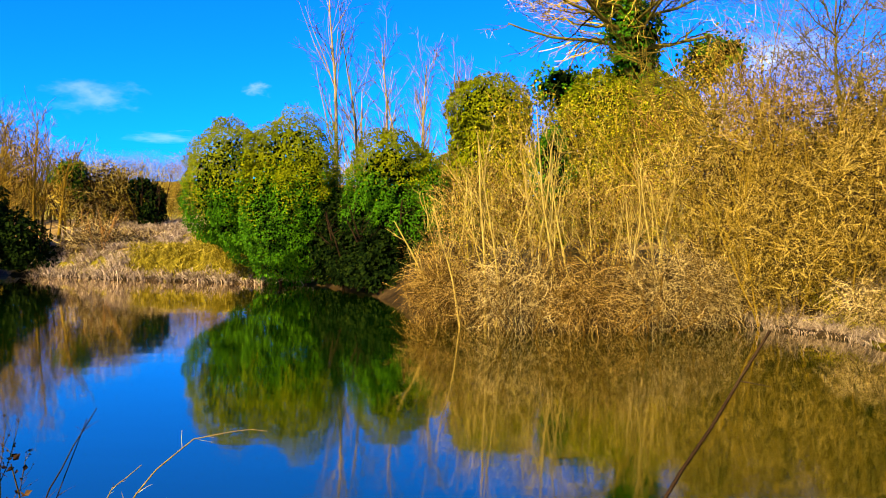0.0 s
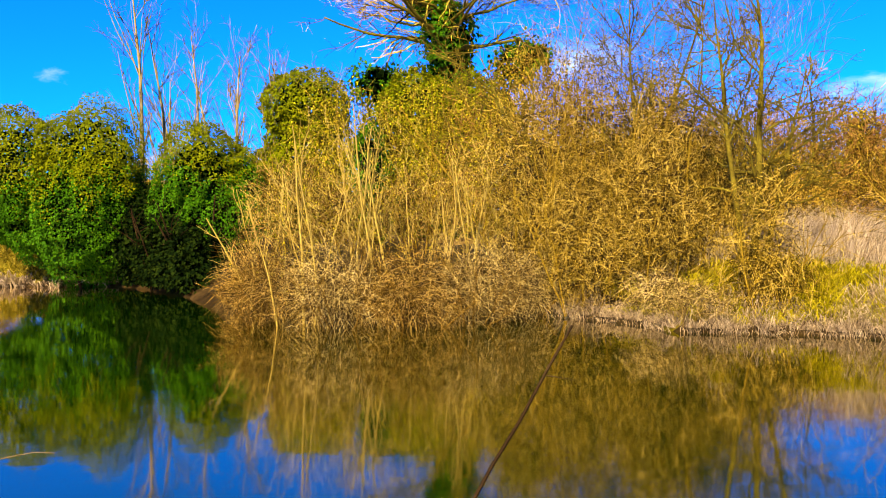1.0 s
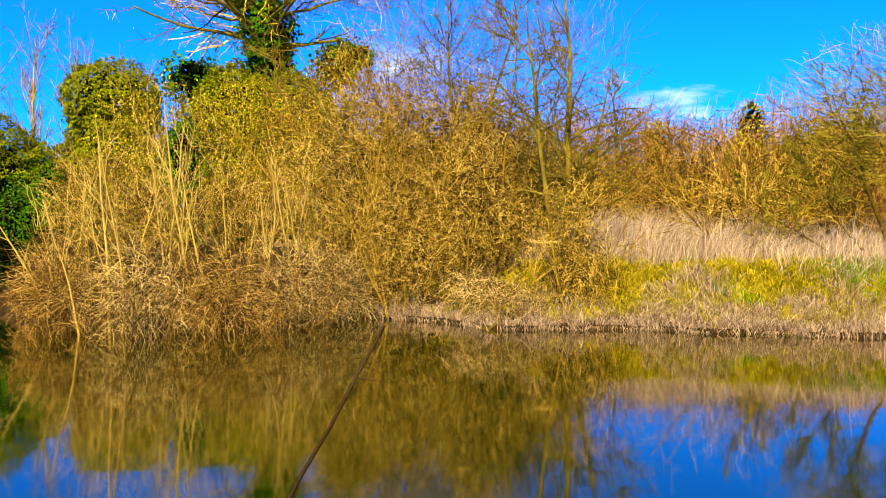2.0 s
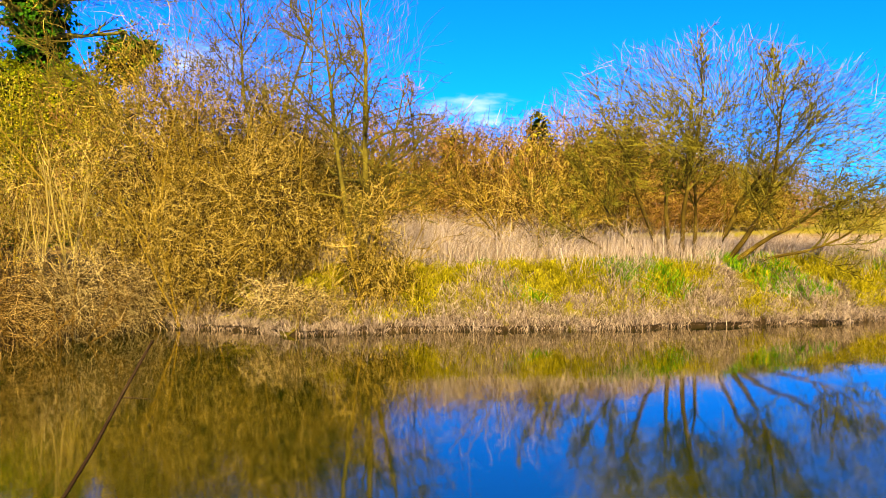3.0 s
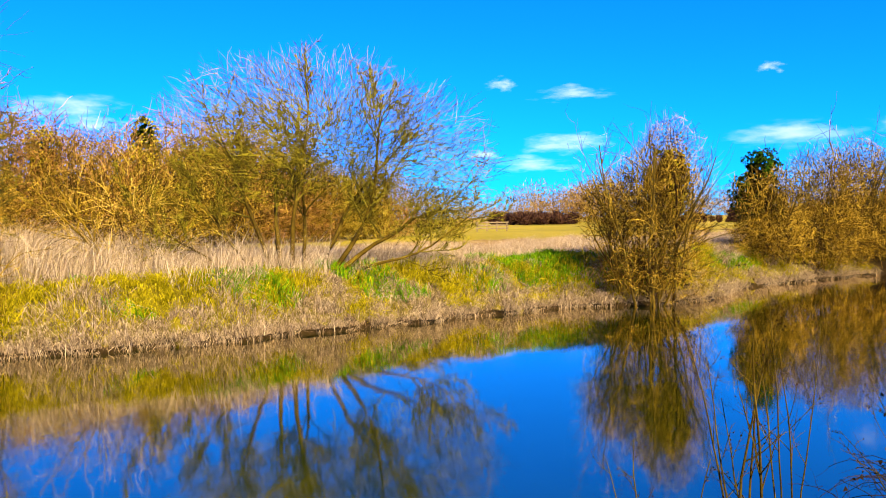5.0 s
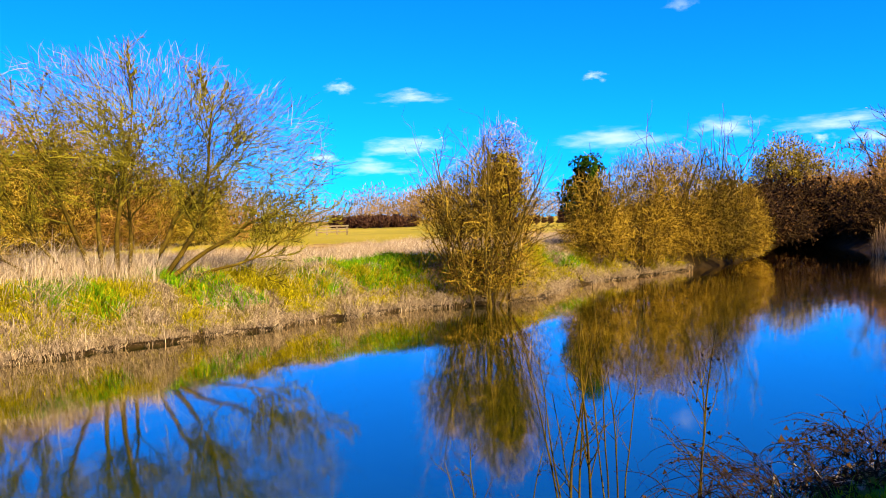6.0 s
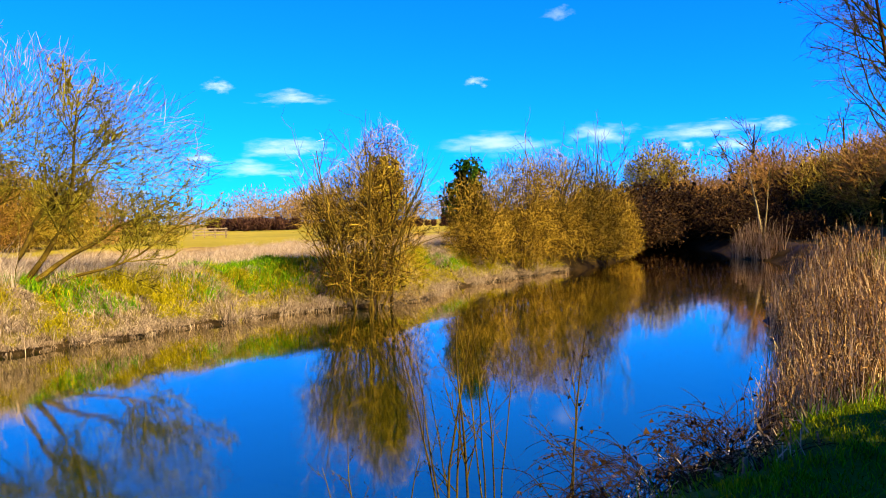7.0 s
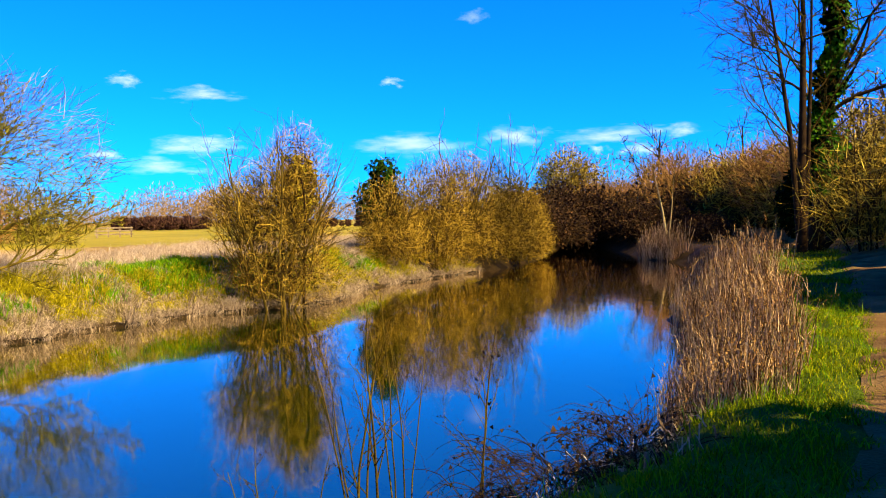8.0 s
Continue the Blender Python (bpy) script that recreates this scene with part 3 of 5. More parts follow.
def make_scrub(name, x, y, lobes, seed, label, bark, twig_mat, bud_mat=None, stems=14, height=4.0, lean=0.5, twigs=2500, twig_len=0.7, twig_r=0.005,
               buds=2500, bud=0.024, out=0.5, up=0.3, droop=-0.06, k=3, category="bush", group="", r0=0.03, levels=None, low=0.05, sink=0.05, radius=0.6, wander=0.22, stem_wander=0.07, apart=True, inner=0):
    """A leafless bush: leaning stems, their branches, and a tangle of fine twigs that fills the lobes."""
    rng = np.random.default_rng(seed)
    ob = thing(name, base_at(x, y, sink), facing(x, y), label, category, group)
    st = fan_stems(rng, stems, radius, height, lean, r0, 7, stem_wander)
    lv = branch_levels(rng, *st, levels or [(7, 0.2, 0.95, (20, 55), 0.5, 5, 0.16, 0.04, 0.55, 0.007), (6, 0.15, 1, (20, 60), 0.55, 4, 0.2, 0.02, 0.55, 0.0045)])
    th = thicket(rng, lobes, twigs, twig_len, twig_r, out, up, droop, k=k, low=low, wander=wander)
    stem_parts("stem", lv[0], lv[1], bark, ob, 5, apart)
    part("crown", mesh_of("crown", *tubes([*lv[2:], th], 3)), twig_mat, ob, kind="stuff")
    # Dark twigs added in the core stand for shade between the branches.
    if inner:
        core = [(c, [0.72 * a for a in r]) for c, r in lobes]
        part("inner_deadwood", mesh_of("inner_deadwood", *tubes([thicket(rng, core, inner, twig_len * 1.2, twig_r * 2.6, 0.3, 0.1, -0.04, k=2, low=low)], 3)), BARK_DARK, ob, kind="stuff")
    if buds:
        part("bud_haze", mesh_of("bud_haze", *buds_on(rng, [th], buds, bud)), bud_mat or BUD, ob, kind="stuff")
    return ob


def make_tree(name, x, y, stems, seed, label, bark, twig_mat, levels, trunk_k=8, wander=0.05, pull=0.0, buds=0, bud=0.020, bud_mat=None, ivy=None, sink=0.1, group="", spray=None, spray_mat=None, limb_mat=None):
    """A bare tree from given stems: (foot x, y, way x, y, z, length, radius) in its own frame."""
    rng = np.random.default_rng(seed)
    ob = thing(name, base_at(x, y, sink), facing(x, y), label, "tree", group)
    s = np.array(stems, float)
    trunks = grow(rng, np.c_[s[:, 0], s[:, 1], 0 * s[:, 0]], s[:, 2:5], s[:, 5], s[:, 6], trunk_k, wander, (0, 0, pull), 0.14)
    lv = branch_levels(rng, *trunks, levels)
    stem_parts("trunk", lv[0], lv[1], bark, ob, 8, True, limb_mat)
    fine = lv[2:]
    if spray:
        lobes, n, length, r = spray
        part("twig_spray", mesh_of("twig_spray", *tubes([thicket(rng, lobes, n, length, r, 0.9, 0.45, 0.02, wander=0.16, low=-9)], 3)), spray_mat or twig_mat, ob, kind="stuff")
    part("crown", mesh_of("crown", *tubes(fine, 3)), twig_mat, ob, kind="stuff")
    if buds:
        part("bud_haze", mesh_of("bud_haze", *buds_on(rng, lv[-2:], buds, bud)), bud_mat or BUD, ob, kind="stuff")
    if ivy:
        lobes, n, size, mat = ivy
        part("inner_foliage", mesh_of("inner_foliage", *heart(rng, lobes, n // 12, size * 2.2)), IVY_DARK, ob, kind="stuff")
        part("ivy", mesh_of("ivy", *ivy_leaves(rng, lobes, n, size, seed, 0.25, 0.5, -9)), mat, ob, kind="stuff")
    return ob


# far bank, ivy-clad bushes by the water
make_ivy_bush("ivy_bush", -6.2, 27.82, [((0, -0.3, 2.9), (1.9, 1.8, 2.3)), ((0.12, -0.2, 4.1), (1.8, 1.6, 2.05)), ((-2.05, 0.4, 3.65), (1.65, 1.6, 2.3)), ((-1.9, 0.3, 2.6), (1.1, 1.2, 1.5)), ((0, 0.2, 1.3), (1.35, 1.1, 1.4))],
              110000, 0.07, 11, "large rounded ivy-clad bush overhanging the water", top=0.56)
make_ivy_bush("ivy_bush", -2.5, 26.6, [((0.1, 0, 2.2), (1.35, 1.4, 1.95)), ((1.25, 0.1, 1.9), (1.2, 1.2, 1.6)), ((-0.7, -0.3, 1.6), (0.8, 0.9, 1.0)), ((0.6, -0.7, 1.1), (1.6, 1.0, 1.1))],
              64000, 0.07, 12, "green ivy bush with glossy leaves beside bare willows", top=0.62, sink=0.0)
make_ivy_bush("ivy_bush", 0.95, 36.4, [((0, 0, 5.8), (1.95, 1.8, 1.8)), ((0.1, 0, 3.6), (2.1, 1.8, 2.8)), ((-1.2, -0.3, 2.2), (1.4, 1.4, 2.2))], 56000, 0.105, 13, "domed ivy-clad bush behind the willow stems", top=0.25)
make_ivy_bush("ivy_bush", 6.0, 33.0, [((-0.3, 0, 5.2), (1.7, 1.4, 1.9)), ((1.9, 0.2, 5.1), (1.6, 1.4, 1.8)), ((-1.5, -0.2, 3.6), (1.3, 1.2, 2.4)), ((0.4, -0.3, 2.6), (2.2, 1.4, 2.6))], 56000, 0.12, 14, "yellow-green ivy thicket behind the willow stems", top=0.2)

# Two near-black ivy masses stand in for the black shade between these bushes.
make_ivy_bush("ivy_bush", -3.49, 25.96, [((-0.4, 1.2, 1.5), (1.3, 1.0, 1.7)), ((0.3, -0.2, 1.0), (1.0, 1.0, 1.3)), ((0.7, -2.0, 0.8), (0.8, 0.9, 1.0))], 12000, 0.13, 15, "low near-black ivy added as shade between two bushes", top=3, leaf=IVY_DARK)

make_ivy_bush("ivy_bush", -2.5, 25.2, [((-0.3, -0.5, 0.4), (1.2, 0.9, 0.9)), ((-0.9, 0.9, 0.6), (0.9, 0.9, 1.0)), ((0.9, -1.1, 0.3), (0.9, 0.8, 0.7))], 12000, 0.11, 16, "low near-black ivy added for shade below a green bush", top=3, leaf=IVY_DARK, sink=0.15)

make_ivy_bush("ivy_column", 2.9, 24.8, [((0, 0, 2.6), (0.5, 0.45, 1.3)), ((0.15, 0, 1.2), (0.6, 0.5, 1.0))], 6000, 0.09, 17, "dark ivy-covered stem among the willows", top=3, height=2.6, stems=3)

# willow stools in the water's edge
UPRIGHT = [(4, 0.3, 0.9, (16, 40), 0.48, 6, 0.1, 0.05, 0.5, 0.009), (6, 0.2, 1, (18, 48), 0.45, 4, 0.14, 0.03, 0.5, 0.0055)]
for x, y, h, n, seed, lean in ((0.9, 17.3, 4.3, 4, 21, 0.24), (3.0, 17.5, 5.0, 5, 22, 0.18), (4.5, 17.5, 4.6, 4, 23, 0.22), (0.2, 18.6, 3.4, 3, 24, 0.3), (1.9, 18.6, 4.4, 3, 25, 0.22), (5.6, 18.0, 4.2, 3, 26, 0.22)):
    make_scrub("willow", x, y, [((0, 0, h * 0.5), (1.0, 0.7, h * 0.45))], seed, "multi-stemmed bare willow with yellow bark in the water's edge", BARK_YELLOW, BARK_YELLOW, BUD_GREEN,
               stems=n, height=h, lean=lean, twigs=260, twig_len=0.5, twig_r=0.0045, k=2, buds=1500, bud=0.024, out=0.2, up=0.9, droop=0.02, category="shrub", group="willow stools", levels=UPRIGHT, r0=0.036, radius=0.8, stem_wander=0.085)
# leafy, yellowish thicket that closes the view behind them
for x, y, zc, rz, rx, seed in ((0.6, 22.6, 1.5, 1.4, 1.5, 31), (2.4, 27.6, 2.9, 2.8, 2.1, 32), (8.2, 25.6, 3.4, 3.0, 2.2, 33), (7.0, 19.6, 3.4, 2.7, 1.5, 34), (8.9, 19.0, 3.3, 2.7, 1.5, 35), (10.4, 19.4, 2.3, 2.2, 1.5, 36), (5.4, 28.4, 3.2, 3.1, 2.4, 37),
                               (2.2, 22.0, 1.0, 1.1, 1.5, 38), (4.2, 22.2, 1.1, 1.2, 1.5, 39), (6.0, 21.4, 1.5, 1.5, 1.4, 40)):
    green = seed in (32, 33, 37)
    make_scrub("thorn_thicket", x, y, [((0, 0, zc), (rx, 1.0, rz))], seed, "dense thorny thicket with yellow-green lichen", BARK_OLIVE, BARK_OLIVE if green else BARK_RUST if seed in (31, 38, 39, 40) else BARK_BROWN, BUD_GREEN if green else BUD_BROWN,
               stems=7, height=zc + rz, k=2, twigs=1200, twig_len=0.55 * rx / 1.5, twig_r=0.006, buds=11000 if seed < 38 else 4000, bud=0.052 if green else 0.03, group="thickets", low=0.3)
# the brown tangle
for x, y, top, rx, seed in ((6.3, 17.9, 5.0, 1.5, 41), (7.9, 17.3, 4.9, 1.5, 42), (9.3, 16.9, 4.4, 1.3, 43), (8.4, 15.8, 3.6, 1.1, 44), (10.6, 17.4, 3.9, 1.2, 45), (6.9, 16.6, 3.4, 1.0, 46)):
    make_scrub("blackthorn", x, y, [((0, 0, top * 0.5), (rx, 1.1, top * 0.5)), ((0.2, 0, top * 0.3), (rx * 1.15, 1.2, top * 0.32))], seed, "dense brown tangle of lichen-covered blackthorn", BARK_OCHRE, BARK_OCHRE, BUD,
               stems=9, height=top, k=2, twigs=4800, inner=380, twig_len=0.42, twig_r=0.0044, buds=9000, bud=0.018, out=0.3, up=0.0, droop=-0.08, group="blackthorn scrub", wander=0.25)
# low brush that hangs into the water
for x, y, rx, rz, seed in ((-0.35, 18.9, 0.8, 0.9, 51), (0.2, 17.3, 1.1, 1.0, 52), (1.5, 16.4, 1.2, 0.85, 53), (3.0, 16.1, 1.2, 0.8, 54), (4.4, 16.4, 1.2, 0.85, 55), (5.6, 16.9, 1.0, 0.8, 56)):
    make_scrub("overhanging_brush", x, y, [((0, 0, 0.5), (rx, 0.9, rz * 0.9)), ((0, 0.4, 1.0), (rx, 0.8, rz))], seed, "dead twigs drooping into the water", BARK_RUST, BARK_RUST if seed < 53 or seed == 54 else BARK_PALE, None,
               stems=9, height=1.9, lean=1.8, twigs=1700, twig_len=0.75, twig_r=0.0045, buds=0, out=0.8, up=0.15, droop=-0.26, k=3, group="brush at the water's edge", sink=-0.05, low=0.02, r0=0.018, wander=0.2)

# tall ivy-clad tree behind
make_tree("ivy_tree", 6.9, 34.1, [(0, 0, 0.01, 0, 1, 17.0, 0.36)], 61, "tall bare tree with ivy-wrapped trunk and spreading limbs", BARK_LIMB, BARK_OLIVE,
          [(46, 0.46, 0.8, (45, 92), 0.38, 8, 0.16, 0.03, 0.4, 0.045), (8, 0.15, 1, (25, 65), 0.45, 6, 0.18, 0.03, 0.5, 0.02), (7, 0.1, 1, (25, 65), 0.45, 3, 0.2, 0.0, 0.5, 0.0125)],
          buds=3500, bud=0.05, ivy=([((0.2, 0, 8.7), (1.15, 1.0, 1.6)), ((0.3, 0, 7.1), (1.1, 1.0, 1.3)), ((-0.8, 0, 11.6), (1.0, 0.9, 1.9)), ((-2.9, 0, 6.7), (1.0, 0.9, 0.9)), ((-2.2, 0, 6.2), (0.9, 0.9, 0.9)), ((3.2, 0, 7.5), (1.0, 0.9, 0.95)), ((4.0, 0, 7.8), (0.8, 0.8, 0.6)), ((0, 0, 3.4), (1.0, 0.9, 3.0))], 22000, 0.17, IVY), wander=0.012, spray=([((1.2, 0, 10.6), (2.2, 1.8, 1.6)), ((-2.8, 0, 10.8), (2.5, 2.0, 1.5)), ((4.2, 0, 10.9), (2.4, 2.0, 1.3))], 3000, 0.6, 0.01), spray_mat=BARK_OLIVE, limb_mat=BARK_LIMB)
# slender pale trees behind the ivy bush
SLENDER = [(18, 0.2, 0.97, (16, 42), 0.34, 6, 0.07, 0.06, 0.4, 0.015), (6, 0.15, 1, (18, 45), 0.45, 4, 0.11, 0.05, 0.5, 0.0095), (4, 0.1, 1, (18, 45), 0.5, 2, 0.14, 0, 0.5, 0.0075)]
for x, y, h, seed in ((-5.46, 32.86, 11.3, 71), (-4.44, 34.32, 8.6, 72), (-3.47, 34.87, 8.8, 73), (-2.12, 35.94, 8.2, 74), (-0.3, 35.54, 7.6, 75), (-5.3, 39.5, 7.6, 76), (-3.3, 39.2, 8.3, 77), (-2.0, 39.8, 7.4, 78), (0.0, 40.0, 7.8, 79), (2.0, 39.8, 7.2, 80)):
    make_tree("bare_poplar", x, y, [(0, 0, 0.01, 0, 1, h, 0.12)], seed, "slender bare tree with pale bark", BARK_BIRCH, BARK_LIMB, SLENDER, group="slender trees")
# tree at the bend, with hanging twigs round its foot
THORN = [(15, 0.3, 0.97, (30, 80), 0.36, 7, 0.14, 0.05, 0.5, 0.018), (9, 0.15, 1, (25, 60), 0.45, 5, 0.17, 0.03, 0.5, 0.009), (6, 0.1, 1, (25, 60), 0.5, 2, 0.22, 0.0, 0.5, 0.0065)]
make_tree("hawthorn_tree", 9.7, 14.4, [(0, 0, 0.02, 0, 1, 7.0, 0.1), (-0.12, 0.05, -0.12, 0.1, 1, 6.4, 0.08), (0.1, 0.1, 0.1, -0.05, 1, 4.6, 0.07)], 81, "bare hawthorn tree with mossy stems on the bank", BARK_LIMB, BARK_LIMB, THORN, buds=3500, bud=0.024, spray=([((0, 0, 5.4), (1.7, 1.4, 1.7)), ((0.2, 0, 3.6), (1.1, 1.0, 1.2))], 520, 0.75, 0.0055))
make_tree("hawthorn_tree", 8.0, 17.2, [(0, 0, -0.05, 0, 1, 7.4, 0.06), (0.2, 0.1, 0.2, 0.1, 1, 7.0, 0.055), (-0.5, 0.1, -0.3, 0.1, 1, 6.6, 0.055), (0.6, 0.1, 0.35, 0.1, 1, 6.2, 0.05)], 82, "bare thorn tree rising out of the scrub", BARK_LIMB, BARK_LIMB, THORN, wander=0.1, buds=1500, bud=0.024, spray=([((0, 0, 5.3), (2.2, 1.4, 1.7))], 520, 0.75, 0.0055))
make_scrub("bramble_clump", 9.8, 14.0, [((0, 0, 1.5), (0.75, 0.6, 1.6)), ((0, -0.1, 0.6), (1.0, 0.7, 0.8))], 83, "hanging ochre twigs round a hawthorn's foot", BARK_OCHRE, BARK_OCHRE, BUD, stems=8, height=2.6, k=2, twigs=1700, twig_len=0.5, twig_r=0.0052, buds=4500, bud=0.024, up=-0.3, droop=-0.15, out=0.3, wander=0.3)
make_scrub("bramble_clump", 8.25, 14.35, [((0, 0, 0.25), (0.95, 0.55, 0.6)), ((-0.6, 0.5, 0.4), (0.7, 0.5, 0.5))], 84, "low grey bramble clump arching to the water", BARK_PALE, BARK_PALE, None, stems=10, height=0.9, lean=1.6, k=2, twigs=1700, twig_len=0.45, twig_r=0.0042, buds=0, up=-0.1, droop=-0.14, out=0.7, r0=0.012, wander=0.3)

# spreading sallow in the dry grass
make_tree("sallow", 16.7, 11.6, [(-0.25, 0, -0.5, 0.1, 1, 4.2, 0.068), (-0.1, 0.1, -0.16, 0.05, 1, 4.5, 0.072), (0.05, 0, 0.12, -0.15, 1, 4.5, 0.068), (0.75, -0.2, 0.42, 0.1, 1, 4.4, 0.068), (0.85, -0.3, 0.95, 0.05, 1, 4.7, 0.072),
                                 (0.95, -0.4, 1.6, -0.1, 0.75, 4.8, 0.068), (-0.6, 0.2, -1.1, 0.1, 0.75, 3.9, 0.048), (-1.1, 0.2, -1.7, -0.1, 0.6, 3.4, 0.04), (1.05, -0.3, 2.0, 0.15, 0.36, 4.2, 0.048), (0.3, 0.4, 0.1, 0.5, 1, 4.3, 0.056)], 91,
          "wide-spreading leafless sallow with many leaning stems", BARK_STEM, BARK_SALLOW,
          [(13, 0.34, 0.97, (18, 55), 0.4, 7, 0.13, 0.05, 0.5, 0.016), (9, 0.2, 1, (18, 50), 0.46, 5, 0.14, 0.05, 0.5, 0.0085), (9, 0.1, 1, (18, 50), 0.5, 2, 0.16, 0.03, 0.5, 0.0085)], wander=0.12, pull=0.05, buds=5000, bud=0.018, bud_mat=BUD_BROWN, trunk_k=10,
          spray=([((-0.7, 0, 3.5), (2.3, 1.8, 1.8)), ((2.8, 0, 2.8), (2.5, 1.8, 2.0)), ((1.0, 0, 3.7), (2.6, 1.7, 1.8))], 6000, 0.5, 0.0068), spray_mat=BARK_SALLOW, limb_mat=BARK_LIMB)
make_scrub("briar", 14.6, 14.6, [((0, 0, 1.2), (1.6, 1.0, 1.4))], 92, "loose arching briar in dry grass", BARK_OCHRE, BARK_OCHRE, BUD, stems=10, height=3.2, lean=1.3, twigs=350, twig_len=0.9, twig_r=0.007, buds=900, bud=0.034, out=0.6, droop=-0.05)

LIGHT = [(4, 0.2, 0.95, (20, 55), 0.5, 4, 0.16, 0.04, 0.55, 0.014), (4, 0.15, 1, (20, 60), 0.55, 3, 0.2, 0.02, 0.55, 0.01)]
# lone bush on the bank and the row behind it
make_scrub("hawthorn_bush", 22.9, 4.5, [((0, 0, 1.9), (1.75, 1.5, 1.8)), ((0.3, 0, 2.9), (1.45, 1.2, 1.5)), ((0.65, 0, 3.9), (0.85, 0.9, 1.15)), ((-0.9, 0, 2.6), (0.9, 0.9, 1.1)), ((0.3, -0.2, 0.7), (1.6, 1.2, 0.9))], 101, "lone bare hawthorn bush leaning over the water", BARK_MOSS, BARK_BROWN, BUD_BROWN,
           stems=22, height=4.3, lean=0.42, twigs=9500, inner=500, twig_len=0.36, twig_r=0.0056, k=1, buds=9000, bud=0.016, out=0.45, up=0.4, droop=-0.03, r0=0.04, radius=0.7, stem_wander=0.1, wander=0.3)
make_ivy_bush("ivy_column", 23.6, 4.1, [((0.1, 0, 3.1), (0.6, 0.6, 0.9))], 2600, 0.1, 102, "ivy-covered stem inside a hawthorn bush", top=0.2, leaf_top=BUD_GREEN, height=3.6, stems=4)
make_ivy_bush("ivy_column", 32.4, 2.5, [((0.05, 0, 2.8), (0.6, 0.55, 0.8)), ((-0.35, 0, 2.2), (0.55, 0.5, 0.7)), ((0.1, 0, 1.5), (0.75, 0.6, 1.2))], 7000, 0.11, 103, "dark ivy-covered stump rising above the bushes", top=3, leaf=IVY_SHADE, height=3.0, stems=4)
for x, y, top, rx, seed in ((32.0, 2.1, 3.3, 1.25, 116), (34.0, 0.5, 4.6, 1.6, 111), (36.1, -0.5, 4.9, 1.7, 112), (38.5, -1.8, 4.8, 1.8, 113), (41.0, -3.0, 4.4, 1.7, 114), (43.3, -3.8, 3.8, 1.5, 115), (45.6, -4.3, 2.9, 1.3, 117)):
    make_scrub("hawthorn_bush", x, y, [((0, 0, top * 0.52), (rx, 1.4, top * 0.5)), ((0, -0.4, top * 0.25), (rx * 1.15, 1.5, top * 0.28))], seed, "bare brown hawthorn bush hanging over the water", BARK_MOSS, BARK_BROWN, BUD_BROWN,
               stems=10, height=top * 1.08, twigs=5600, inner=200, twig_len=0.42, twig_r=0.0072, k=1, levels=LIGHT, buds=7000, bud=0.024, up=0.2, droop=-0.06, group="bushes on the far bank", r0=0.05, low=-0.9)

# woodland edge behind the dry grass, in three builds and their copies
belt = [make_scrub("wood_edge_bush", *polar(33, 34)[:2], [((0, 0, 2.0), (2.0, 1.6, 2.0)), ((0.5, 0, 1.2), (2.2, 1.6, 1.3))], 121, "leafless brown scrub at the meadow's edge", BARK_MOSS, BARK_BROWN, BUD_BROWN, stems=9, height=3.6, twigs=1500, twig_len=0.5, twig_r=0.009, buds=7000, bud=0.024, up=0.25, group="wood edge", levels=LIGHT, k=1, apart=False),
        make_scrub("wood_edge_bush", *polar(37, 36)[:2], [((0, 0, 1.9), (1.9, 1.6, 1.9)), ((-0.6, 0, 1.1), (2.0, 1.6, 1.2))], 122, "leafless olive scrub at the meadow's edge", BARK_MOSS, BARK_OLIVE, BUD, stems=9, height=3.5, twigs=1500, twig_len=0.5, twig_r=0.009, buds=7000, bud=0.024, up=0.25, group="wood edge", levels=LIGHT, k=1, apart=False),
        make_scrub("wood_edge_bush", *polar(41, 38)[:2], [((0, 0, 2.2), (1.8, 1.6, 2.2)), ((0.2, 0, 1.2), (2.1, 1.6, 1.3))], 123, "leafless reddish scrub at the meadow's edge", BARK_MOSS, BARK_RED, BUD_BROWN, stems=10, height=4.0, twigs=1500, twig_len=0.55, twig_r=0.009, buds=5500, bud=0.024, up=0.5, group="wood edge", levels=LIGHT, k=1, apart=False)]
rng = np.random.default_rng(130)


def plant_copies(masters, rows, seed):
    r = np.random.default_rng(seed)
    for i, (az, dist, s) in enumerate(rows):
        x, y, _ = polar(az, dist)
        b = base_at(x, y)
        copy_thing(masters[i % len(masters)], pose(*b, 0, 0, float(r.uniform(0, 360))) @ Matrix.Diagonal((s * r.uniform(0.9, 1.15), s * r.uniform(0.9, 1.15), s, 1)))


